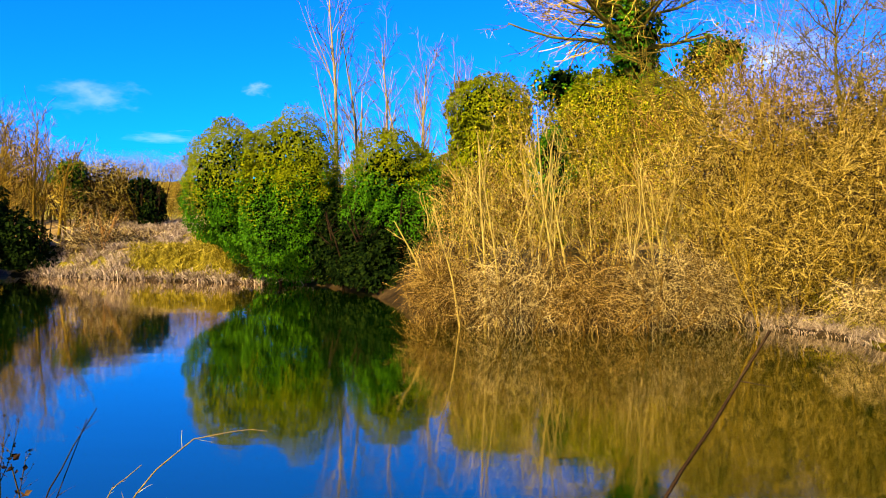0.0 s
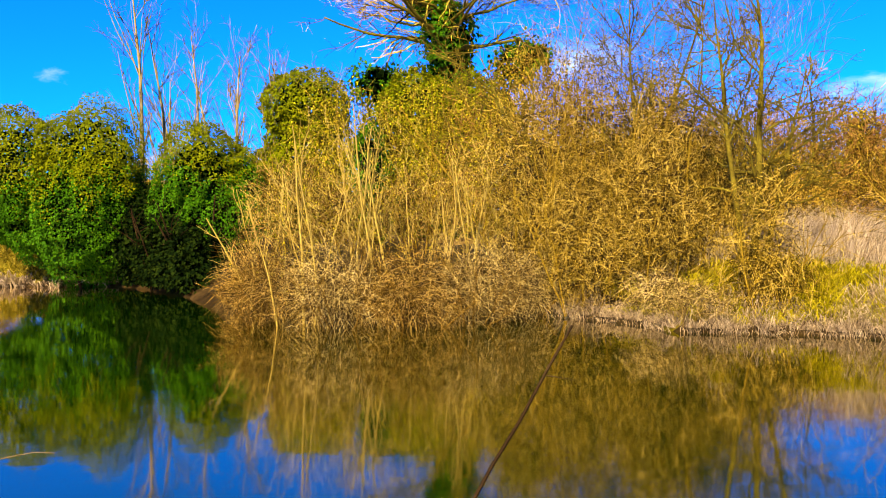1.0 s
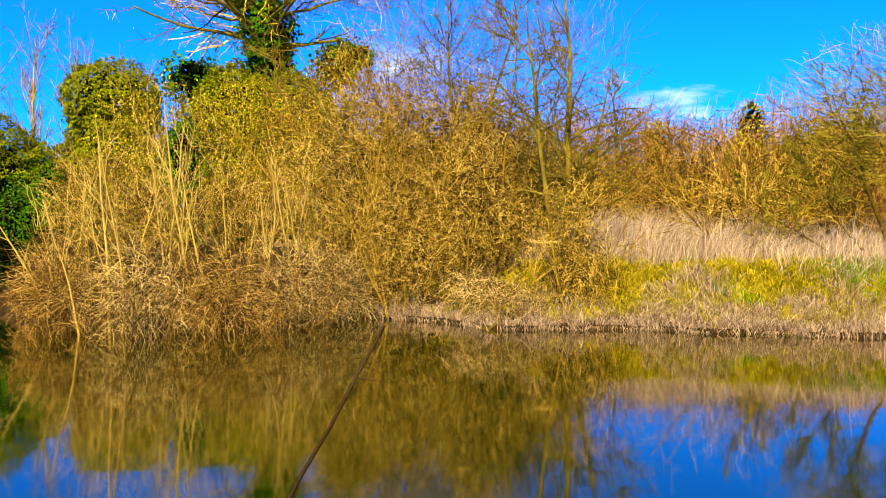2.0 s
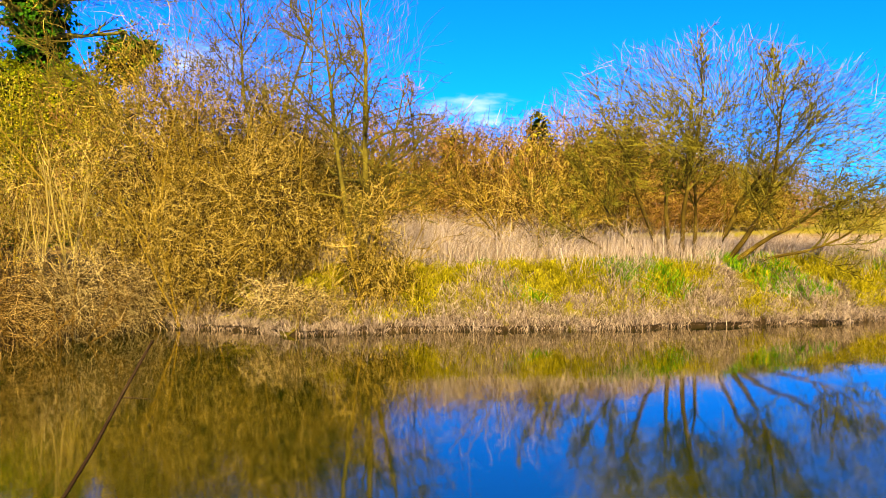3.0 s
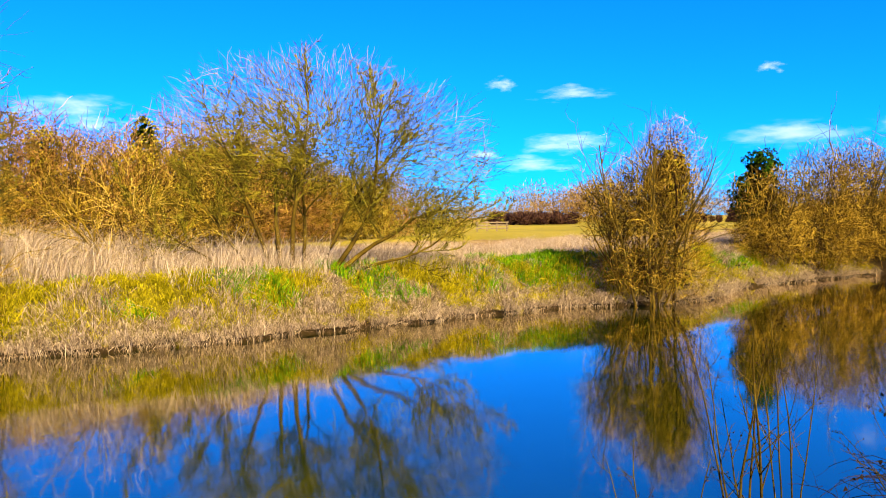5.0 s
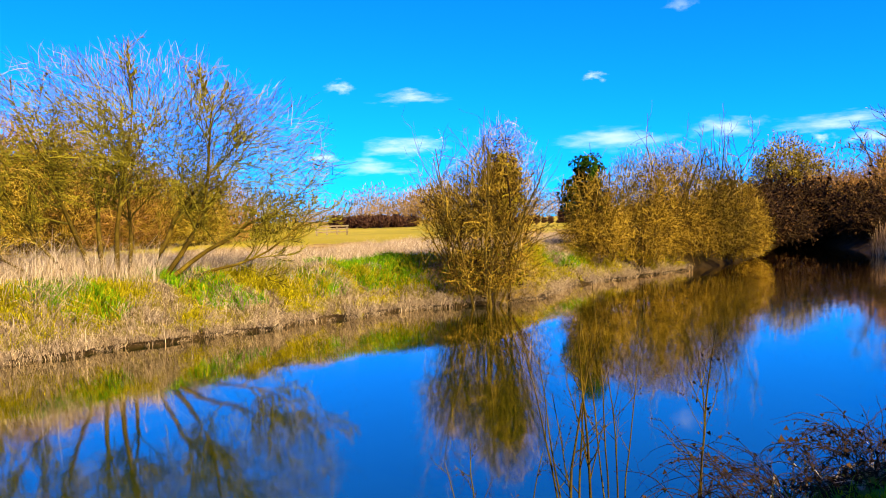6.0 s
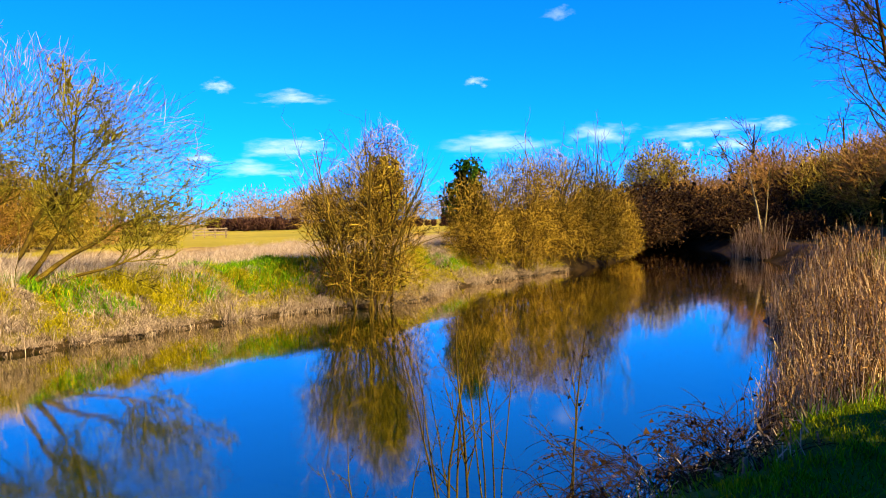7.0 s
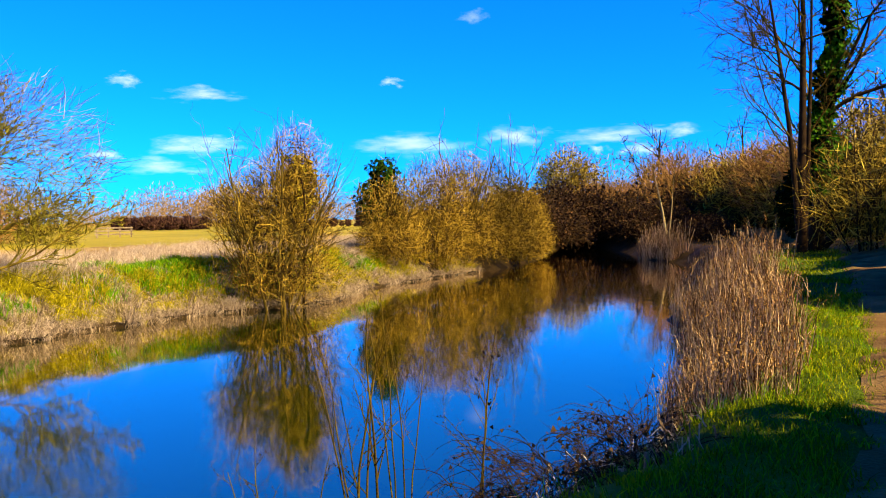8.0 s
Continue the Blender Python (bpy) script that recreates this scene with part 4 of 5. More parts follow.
plant_copies(belt, [(36.5, 39.7, 1.59), (41.5, 38.4, 1.59), (44.8, 43.5, 1.65), (47.5, 40.3, 1.52), (50, 44.8, 1.59), (52.4, 46.1, 1.46), (55, 42.2, 1.21), (57, 48.6, 1.21), (59, 47.4, 1.02), (33, 35.8, 1.46), (29, 34.6, 1.4), (35, 37.1, 1.46), (39, 35.2, 1.27), (43.5, 35.8, 1.27), (46, 39.7, 1.4), (48.5, 37.8, 1.27), (51, 42.2, 1.33), (53.5, 41, 1.08), (55.5, 46.1, 1.14), (58, 46.1, 1.02), (60, 51.2, 0.953), (62, 53.8, 0.826), (64.2, 47, 0.5),
                    (31, 43.5, 1.65), (40, 48.6, 1.59), (45, 51.2, 1.65), (50, 53.8, 1.59), (54, 56.3, 1.46), (57, 48, 1), (25, 31, 1.3), (19, 32, 1.4), (8, 38, 1.3), (0, 41, 1.2), (-5.5, 42, 1.1), (-10, 44, 1), (27, 24, 0.8), (33, 30.1, 0.699), (-23, 52, 1), (-20.8, 54, 1), (-25.6, 57, 1.05), (-19, 50, 0.95), (16.5, 28, 1.35), (20, 29.5, 1.4), (23.5, 28, 1.35), (13, 29.5, 1.3), (-31.6, 50, 1.55), (-33.8, 52, 2), (-29.8, 53, 1.2), (44, 38, 1.3), (46.5, 39, 1.35), (49.5, 39.5, 1.35), (52.5, 41, 1.2), (55, 43, 1.1), (42, 36, 1.2), (30, 33, 1.2), (57.5, 45, 0.95), (38, 36, 1.25), (48, 43, 1.45)], 131)
for az, dist, h, seed in ((37.0, 37, 5.2, 141), (43.1, 37, 6.0, 142), (47.5, 40, 5.0, 143)):
    x, y, _ = polar(az, dist)
    make_ivy_bush("ivy_column", x, y, [((0, 0, h * 0.74), (0.6, 0.5, h * 0.24)), ((0, 0, h * 0.45), (0.6, 0.6, h * 0.35))], 6000, 0.1, seed, "ivy-covered dead tree standing at the wood edge", top=0.3, leaf=IVY_TOP, leaf_top=BUD_GREEN, height=h * 0.8, stems=3)
PALE = [(11, 0.2, 0.97, (25, 60), 0.45, 6, 0.12, 0.06, 0.5, 0.02), (6, 0.15, 1, (22, 55), 0.48, 4, 0.15, 0.04, 0.5, 0.014), (4, 0.1, 1, (22, 55), 0.5, 3, 0.16, 0, 0.5, 0.012)]
for az, dist, h, seed in ((20.5, 33, 7.0, 151), (24.5, 35, 6.6, 152), (46.0, 40, 5.6, 153), (49.0, 42, 5.6, 154), (34.5, 36, 6.6, 155)):
    x, y, _ = polar(az, dist)
    make_tree("bare_tree", x, y, [(0, 0, 0, 0, 1, h, 0.12), (0.3, 0, 0.3, 0.1, 1, h * 0.85, 0.09), (-0.3, 0, -0.3, 0, 1, h * 0.85, 0.09)], seed, "bare pale-twigged tree above the scrub", BARK_STEM, BARK_PALE if seed < 153 else BARK_RED, PALE, group="trees behind the scrub")

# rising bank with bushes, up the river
# Shaded bush: its dark comes from the near-black leaf colour.
make_ivy_bush("holly_bush", -18.61, 33.47, [((-0.9, 0, 1.1), (1.25, 1.2, 1.45)), ((-2.9, 0, 2.1), (1.8, 1.4, 2.3)), ((-0.2, -0.2, 0.3), (1.2, 1.0, 0.7))], 10000, 0.16, 161, "bush by the water with shade in its near-black leaves", top=3, leaf=IVY_DARK)
make_scrub("wood_edge_bush", -18.67, 40.17, [((-0.4, 0, 1.8), (2.5, 1.8, 1.9)), ((0.9, 0, 1.5), (2.1, 1.6, 1.6))], 162, "low briar and ivy bush on the rising bank", BARK_OLIVE, BARK_OCHRE, BUD, stems=9, height=3.6, twigs=2600, inner=420, twig_len=0.8, twig_r=0.012, buds=12000, bud=0.05, droop=-0.14, k=2)
make_ivy_bush("holly_bush", -16.3, 39.9, [((0, 0, 1.2), (0.6, 0.8, 1.1)), ((-0.5, 0.2, 1.9), (0.6, 0.7, 0.7))], 3200, 0.16, 163, "dark green holly beside a briar bush", top=3, leaf=IVY_DARK)
make_ivy_bush("holly_bush", -20.2, 39.4, [((0, 0, 2.9), (0.9, 0.8, 0.7)), ((0.6, 0, 2.3), (0.6, 0.6, 0.6))], 2600, 0.16, 164, "green ivy clump on a briar bush", top=0.9)
for x, y, h, seed in ((-20.78, 36.66, 6.5, 171), (-22.12, 35.39, 7.0, 172), (-19.14, 35.94, 4.6, 173), (-23.78, 38.3, 7.5, 174)):
    make_tree("bare_poplar", x, y, [(0, 0, 0.03, 0, 1, h, 0.09), (0.3, 0.2, 0.15, 0, 1, h * 0.8, 0.06)], seed, "slender bare tree with brown twigs", BARK_BROWN, BARK_BROWN, SLENDER, group="slender trees")
make_scrub("bramble_clump", -16.22, 33.69, [((0, 0, 0.5), (1.6, 1.0, 0.8)), ((1.8, 0, 0.3), (1.4, 0.9, 0.6))], 176, "pale dry scrub on the sloping bank", BARK_RED, BARK_PALE, None, stems=10, height=2.2, twigs=1000, twig_len=0.9, twig_r=0.014, buds=0)

# towpath side in the distance
make_tree("birch_tree", 50.0, -13.1, [(0, 0, -0.13, 0, 1, 5.2, 0.085), (0.02, 0, 0.16, 0, 1, 4.6, 0.055)], 181, "small pale-barked bare birch by the path", BARK_BIRCH, BARK_RED,
          [(15, 0.34, 0.97, (20, 50), 0.4, 6, 0.1, 0.05, 0.4, 0.016), (8, 0.15, 1, (20, 50), 0.45, 4, 0.14, 0.03, 0.5, 0.012), (4, 0.1, 1, (20, 50), 0.5, 2, 0.16, 0, 0.5, 0.01)], sink=0.15, limb_mat=BARK_MOSS)
make_tree("ash_tree", 31.8, -13.4, [(0, 0, 0, 0, 1, 14.5, 0.19), (-0.06, 0, -0.09, 0, 1, 13, 0.12), (0.06, 0.05, 0.07, 0.05, 1, 13, 0.11)], 182, "tall dark bare ash with forking stems", BARK_DARK, BARK_STEM,
          [(13, 0.3, 0.92, (26, 80), 0.42, 9, 0.11, 0.055, 0.36, 0.028), (12, 0.12, 1, (25, 65), 0.42, 6, 0.15, 0.02, 0.44, 0.0125), (8, 0.1, 1, (25, 60), 0.45, 3, 0.18, 0, 0.5, 0.0085)], wander=0.03, pull=0.02, limb_mat=BARK_STEM)
make_tree("ivy_tree", 33.0, -14.3, [(0, 0, 0.1, 0, 1, 13, 0.32), (0.1, 0, 0.7, 0, 1, 8, 0.18)], 183, "tall leaning tree wrapped in dark ivy", BARK_DARK, BARK_BROWN,
          [(12, 0.35, 0.95, (30, 65), 0.38, 7, 0.12, 0.04, 0.45, 0.035), (7, 0.15, 1, (25, 60), 0.42, 5, 0.15, 0.03, 0.5, 0.018), (6, 0.1, 1, (25, 60), 0.45, 4, 0.16, 0.0, 0.5, 0.011)],
          ivy=([((0.25, 0, 4.0), (0.5, 0.5, 2.0)), ((0.5, 0, 6.5), (0.55, 0.5, 1.6)), ((0.8, 0, 9.0), (0.45, 0.45, 1.8))], 7000, 0.17, IVY))
dark = [make_scrub("bank_bush", 29.5, -14.6, [((0, 0, 2.0), (2.4, 1.8, 2.1)), ((0.8, 0, 1.3), (2.4, 1.8, 1.4))], 191, "shaded brown thorn bush beside the verge", BARK_DARK, BARK_OLIVE, BUD_BROWN, stems=10, height=4.6, twigs=1100, twig_len=0.9, twig_r=0.012, buds=4500, bud=0.04, group="bushes on the towpath side", levels=LIGHT, k=1, apart=False),
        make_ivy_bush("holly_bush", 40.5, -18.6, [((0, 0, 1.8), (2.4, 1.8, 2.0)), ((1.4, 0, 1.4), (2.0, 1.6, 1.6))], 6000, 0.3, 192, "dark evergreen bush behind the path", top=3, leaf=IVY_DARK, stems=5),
        make_scrub("bank_bush", 66, -14.5, [((0, 0, 2.1), (3.2, 2.2, 2.1))], 193, "reddish-brown bare scrub on the shaded bank", BARK_RED, BARK_RED, None, stems=12, height=3.5, twigs=1900, twig_len=0.95, twig_r=0.016, buds=0, up=0.55, group="bushes on the towpath side", levels=LIGHT, k=1, apart=False)]
# Black strip of bank shade, put into the bark and leaf colours here.
dark.append(make_scrub("bank_bush", 62.5, -13.2, [((0, 0, 0.9), (2.8, 1.8, 1.2)), ((1.4, 0, 0.7), (2.4, 1.6, 0.9)), ((-1.6, 0.2, 0.6), (2.0, 1.6, 0.8))], 194, "low bramble bank by the water, near-black for deep shade", BARK_DARK, BARK_DARK, LEAF_BROWN, stems=12, height=2.2, lean=0.9, twigs=1300, twig_len=0.9, twig_r=0.02, buds=4200, bud=0.11, up=0.1, group="bushes on the towpath side", levels=LIGHT, k=1, apart=False))
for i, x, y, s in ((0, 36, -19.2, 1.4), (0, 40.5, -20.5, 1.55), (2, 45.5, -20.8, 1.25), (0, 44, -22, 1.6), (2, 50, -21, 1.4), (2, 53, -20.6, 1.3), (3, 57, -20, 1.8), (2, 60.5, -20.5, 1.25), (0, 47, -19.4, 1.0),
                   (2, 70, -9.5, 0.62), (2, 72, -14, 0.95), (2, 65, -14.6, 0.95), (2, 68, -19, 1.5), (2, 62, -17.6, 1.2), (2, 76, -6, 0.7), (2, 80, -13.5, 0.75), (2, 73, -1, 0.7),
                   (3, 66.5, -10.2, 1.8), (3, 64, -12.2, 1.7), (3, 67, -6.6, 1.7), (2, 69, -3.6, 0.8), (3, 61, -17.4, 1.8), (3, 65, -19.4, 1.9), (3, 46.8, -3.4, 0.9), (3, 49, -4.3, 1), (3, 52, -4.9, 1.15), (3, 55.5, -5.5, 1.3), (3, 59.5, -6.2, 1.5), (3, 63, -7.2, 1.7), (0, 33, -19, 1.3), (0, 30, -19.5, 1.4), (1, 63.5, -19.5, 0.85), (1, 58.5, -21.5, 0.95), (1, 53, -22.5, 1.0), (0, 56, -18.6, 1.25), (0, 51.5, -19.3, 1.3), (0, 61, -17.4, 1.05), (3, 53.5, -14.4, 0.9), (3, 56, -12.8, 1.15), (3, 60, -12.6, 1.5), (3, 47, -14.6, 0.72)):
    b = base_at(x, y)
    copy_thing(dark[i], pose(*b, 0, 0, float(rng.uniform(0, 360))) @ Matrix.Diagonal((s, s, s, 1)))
make_scrub("rounded_tree", 84, -11.6, [((0, 0, 4.0), (3.0, 3.0, 2.7)), ((-1.6, 0, 2.8), (2.2, 2.2, 2.3)), ((1.8, 0, 2.8), (2.4, 2.2, 2.3))], 195, "rounded olive-brown leafless tree beyond the bend", BARK_MOSS, BARK_OLIVE, BUD, stems=9, height=6.0, twigs=2600, twig_len=0.9, twig_r=0.022, buds=11000, bud=0.1, up=0.6, levels=LIGHT, k=1, category="tree", apart=False)
for x, y, h, seed in ((70, -17.2, 8.0, 202), (58, -20.5, 7.0, 203), (47, -22, 7.5, 204), (40, -21, 7.5, 205)):
    make_tree("bare_tree", x, y, [(0, 0, 0, 0, 1, h, 0.2), (0.2, 0, 0.3, 0.1, 1, h * 0.85, 0.13), (-0.2, 0, -0.35, 0, 1, h * 0.85, 0.13)], seed, "rounded bare tree on the towpath side", BARK_DARK, BARK_BROWN,
              [(11, 0.15, 0.97, (25, 60), 0.45, 5, 0.12, 0.06, 0.5, 0.03), (6, 0.15, 1, (22, 55), 0.48, 4, 0.15, 0.04, 0.5, 0.024), (3, 0.1, 1, (22, 55), 0.5, 2, 0.18, 0, 0.5, 0.02)], group="trees on the towpath side")
# trees behind the walker that shade the path
for x, y, s in ((12.5, -19, 1.6), (16.5, -20.5, 1.8), (20, -22, 1.8), (24, -23.5, 1.8), (1.8, -7.0, 1.2), (3.4, -7.1, 1.12), (8.8, -13.4, 0.9), (13.0, -13.8, 1.4), (15.0, -14.9, 1.6), (-0.5, -8.0, 1.0), (-5, -9, 1.2)):
    b = base_at(x, y)
    copy_thing(dark[1], pose(*b, 0, 0, float(rng.uniform(0, 360))) @ Matrix.Diagonal((s, s, s * 1.1, 1)))

for x, y, s in ((4.4, -7.3, 1.0), (6.6, -9.9, 1.0)):
    copy_thing(dark[0], pose(*base_at(x, y), 0, 0, 40 * x) @ Matrix.Diagonal((s, s, s, 1)))


# far woods and hedges: many small sprays, no one to be counted
def make_far_woods(name, rows, seed, mat, label, size, wide=0.19):
    r = np.random.default_rng(seed)
    vs = []
    for az0, az1, d0, d1, h0, h1, n in rows:
        az, ds = r.uniform(az0, az1, n), r.uniform(d0, d1, n)
        c = np.array([polar(a, d)[:2] for a, d in zip(az, ds)])
        hh = r.uniform(h0, h1, n)
        z = ground_z(c)
        m = 260
        q = unit(r.normal(0, 1, (n * m, 3))) * (r.uniform(0, 1, n * m) ** 0.4)[:, None]
        w = np.repeat(hh, m)
        p = np.c_[np.repeat(c, m, 0) + q[:, :2] * (w * 0.55)[:, None], np.repeat(z, m) + w * 0.48 + q[:, 2] * w * 0.52]
        v = flakes(p, r.normal(0, 1, (n * m, 3)) + np.array([0, 0, 1.1]), r.normal(0, 1, (n * m, 3)), r.uniform(0.7, 1.6, n * m) * size * w / 8, wide)[0]
        vs.append(v)
    v = np.concatenate(vs)
    tagged(new(name, mesh_of(name, v, None, np.arange(len(v)).reshape(-1, 3), (mat,))), label, "woods", kind="stuff")


make_far_woods("far_woods", [(70, 90, 230, 320, 6, 12, 90), (55, 70, 150, 230, 6, 9, 30), (69, 76, 190, 230, 7.5, 11.5, 44), (64, 71, 190, 240, 3, 5.5, 70), (97, 130, 95, 150, 5, 7.5, 60)], 211, WOODS_BROWN, "distant leafless brown woodland", 0.62, 0.16)
make_far_woods("far_woods", [(-39, -1, 125, 165, 3.5, 6, 260), (-43, -31, 60, 90, 6, 8, 40), (40, 58, 60, 90, 6, 8, 44), (0, 40, 60, 100, 7, 10, 56)], 213, WOODS_BROWN, "leafless brown woodland behind the scrub", 0.34, 0.16)
make_far_woods("far_hedge", [(66.8, 72.5, 145, 165, 0.5, 2.3, 110), (76, 84, 150, 175, 0.4, 1.8, 110), (83, 95, 140, 170, 1.5, 2.8, 60)], 212, WOODS_DARK, "distant dark hedge across the meadow", 2.4, 0.3)


# ---- grasses ----
def blades(rng, p, h, w, bend, wind=(0.0, 0.0)):
    n = len(p)
    a = rng.uniform(0, 2 * np.pi, n)
    side = np.stack([np.cos(a), np.sin(a), 0 * a], -1) * (w * rng.uniform(0.7, 1.3, n))[:, None]
    b = rng.uniform(0, 2 * np.pi, n)
    lean = (np.stack([np.cos(b), np.sin(b), 0 * b], -1) * rng.uniform(0.2, 1, n)[:, None] * bend + np.array([wind[0], wind[1], 0])) * np.broadcast_to(h, n)[:, None]
    hh = np.broadcast_to(h, n)[:, None] * np.array([0, 0, 1.0])
    m, t = p + hh * 0.55 + lean * 0.3, p + hh * rng.uniform(0.75, 1.0, n)[:, None] + lean
    v = np.stack([p - side, p + side, m + side * 0.7, m - side * 0.7, t], 1).reshape(-1, 3)
    i = np.arange(n)[:, None] * 5
    return v, i + np.array([0, 1, 2, 3]), i + np.array([3, 2, 4])


def scatter(rng, n, box, want):
    x0, x1, y0, y1 = box
    p = np.stack([rng.uniform(x0, x1, n), rng.uniform(y0, y1, n)], -1)
    d, far = bank_distance(p)
    q = np.c_[p, 0 * d]
    p = p[want(p, d, far, q)]
    return np.c_[p, ground_z(p) - 0.02]


def lay_grass(name, seed, n, box, want, h, w, bend, mat, label, clump=0.0, wind=(0, 0), fade=None):
    r = np.random.default_rng(seed)
    p = scatter(r, n, box, want)
    hh = r.uniform(h[0], h[1], len(p)) * (1 + clump * lumps(p * [1, 1, 0], seed, 1.2))
    if fade:
        hh = hh * (1 - 0.6 * ease(*fade, p[:, 0]))
    v, q, t = blades(r, p, hh, w, bend, wind=wind)
    tagged(new(name, mesh_of(name, v, q, t, (mat,))), label, "grass", kind="stuff")


def lay_sedge(name, seed, n, per, box, want, h, w, mat, label):
    """Tufts whose blades arch over and hang down towards the water."""
    r = np.random.default_rng(seed)
    c = scatter(r, n, box, want)[:, :2]
    big = r.uniform(0.45, 1.25, len(c)) * (1 + 0.3 * lumps(np.c_[c, 0 * c[:, 0]], seed, 2.0))
    k = np.repeat(np.arange(len(c)), per)
    m = len(k)
    p = c[k] + r.normal(0, 0.085, (m, 2)) * big[k][:, None]
    e = 0.05
    down = -np.stack([bank_distance(c + [e, 0])[0] - bank_distance(c - [e, 0])[0], bank_distance(c + [0, e])[0] - bank_distance(c - [0, e])[0]], -1) / (2 * e)
    way = down[k] * 0.55 + r.normal(0, 0.75, (m, 2))
    hh = r.uniform(h[0], h[1], m) * big[k]
    p3 = np.c_[p, np.maximum(ground_z(p), 0.0) - 0.02]
    lean = np.c_[way * (hh * r.uniform(0.6, 1.3, m))[:, None], 0 * hh]
    up = np.c_[0 * way, hh]
    a = r.uniform(0, 2 * np.pi, m)
    side = np.stack([np.cos(a), np.sin(a), 0.4 * np.sin(a * 3)], -1) * (w * r.uniform(0.6, 1.3, m))[:, None]
    mid, tip = p3 + up * r.uniform(0.6, 0.9, m)[:, None] + lean * 0.45, p3 + up * r.uniform(0.1, 0.75, m)[:, None] + lean
    v = np.stack([p3 - side, p3 + side, mid + side * 0.8, mid - side * 0.8, tip], 1).reshape(-1, 3)
    i = np.arange(m)[:, None] * 5
    tagged(new(name, mesh_of(name, v, i + np.array([0, 1, 2, 3]), i + np.array([3, 2, 4]), (mat,))), label, "grass", kind="stuff")


lay_sedge("bank_sedge", 301, 17000, 42, (6.5, 36, -2, 17), lambda p, d, far, q: far & (d > 0.06 + 0.1 * lumps(q, 15, 0.9)) & ((d < 0.75 + 0.45 * lumps(q, 5, 2.2)) | ((d < 2.0) & (lumps(q, 6, 1.3) < -0.25))), (0.08, 0.32), 0.0055, SEDGE, "matted faded sedge hanging down the bank to the water")
lay_sedge("waterline_sedge", 309, 42000, 22, (6.5, 36, -2, 17), lambda p, d, far, q: far & (d > -0.02 + 0.06 * lumps(q, 19, 0.7)) & (d < 0.28), (0.06, 0.22), 0.0055, SEDGE, "matted sedge trailing in the water along the bank")
lay_sedge("bank_grass", 302, 19000, 28, (7.5, 36, -2, 17), lambda p, d, far, q: far & (d > 0.3) & (d < 2.4) & (lumps(q, 6, 1.3) > -0.4), (0.12, 0.32), 0.0075, GRASS, "yellow-green winter grass on the bank top")
lay_grass("lush_grass", 303, 170000, (11, 32, -2, 14), lambda p, d, far, q: far & (d > 0.7) & (d < 2.1 + 0.5 * (p[:, 0] > 20.3)) & ((lumps(q, 8, 1.4) > 0.4) | ((p[:, 0] > 21.2) & (p[:, 0] < 24.5))), (0.2, 0.38), 0.016, 0.9, GRASS_LUSH, "patches of lush green grass on the bank", 0.2)
lay_grass("dry_grass", 304, 330000, (8, 44, -1, 34), lambda p, d, far, q: far & (d > 1.85 - 0.35 * (p[:, 0] > 13) + 0.5 * lumps(q, 9, 2.0)) & (d < 11 + 3 * lumps(q, 10, 5)) & ~((p[:, 0] > 21) & (p[:, 0] < 25) & (d < 2.6)) & ~((p[:, 0] > 19) & (d > 9)), (0.5, 1.08), 0.0055, 0.9, STRAW, "tall straw-coloured dry grass behind the bank", 0.4, (0.15, -0.1), (16.5, 20.5))
lay_sedge("left_bank_sedge", 305, 5200, 18, (-20, -5.5, 26.5, 42), lambda p, d, far, q: far & (d > -0.1) & (d < 9) & ((p[:, 0] < -12.6 + 1.2 * lumps(q, 12, 3.0)) | (d < 0.4)), (0.12, 0.42), 0.015, SEDGE, "faded sedge on the sloping bank")
lay_sedge("left_bank_turf", 306, 5200, 14, (-14.5, -4.5, 28, 40), lambda p, d, far, q: far & (d > 0.4) & (d < 9) & (p[:, 0] > -13.4 + 1.2 * lumps(q, 12, 3.0)), (0.12, 0.32), 0.018, GRASS_DULL, "yellow-green turf on the sloping bank")


def off_path(p):
    return from_line(p[:, :2], PATH_LINE)


lay_grass("verge_grass", 307, 125000, (4.6, 16, -8, 0.6), lambda p, d, far, q: ~far & (d > 1.25 + 0.25 * lumps(q, 16, 0.9)) & (off_path(p) > 0.72 + 0.2 * lumps(q, 14, 0.8)) & (d < 6), (0.03, 0.11), 0.005, 1.0, GRASS_VERGE, "short green grass on the verge beside the path", 0.3)
lay_grass("verge_grass", 312, 26000, (16, 34, -17, -4), lambda p, d, far, q: ~far & (d > 1.0 + 0.25 * lumps(q, 16, 0.9)) & (off_path(p) > 0.75 + 0.2 * lumps(q, 14, 0.8)) & (d < 9), (0.05, 0.16), 0.011, 1.0, GRASS_VERGE, "short green grass on the verge farther along the path", 0.4)
lay_grass("verge_tufts", 313, 15000, (4.6, 16, -8, 0.6), lambda p, d, far, q: ~far & (d > 1.0) & (off_path(p) > 0.8) & (d < 5) & (lumps(q, 18, 0.5) > 0.25), (0.1, 0.24), 0.004, 1.0, GRASS_LUSH, "longer tufts of green grass on the verge", 0.4)
lay_grass("path_side_grass", 310, 36000, (-12, 5.2, -6, 6), lambda p, d, far, q: ~far & (d > 0.5) & (off_path(p) > 0.75 + 0.2 * lumps(q, 14, 0.8)) & (d < 7), (0.04, 0.13), 0.011, 1.0, GRASS_VERGE, "short green grass on both sides of the footpath", 0.3)
lay_sedge("near_bank_sedge", 311, 3800, 14, (-12, 9, -3, 7), lambda p, d, far, q: ~far & (d > 0.0) & (d < 0.95 + 0.25 * lumps(q, 17, 1.1)) & (p[:, 0] < 8.5), (0.06, 0.2), 0.008, SEDGE, "low faded sedge along the near water's edge")
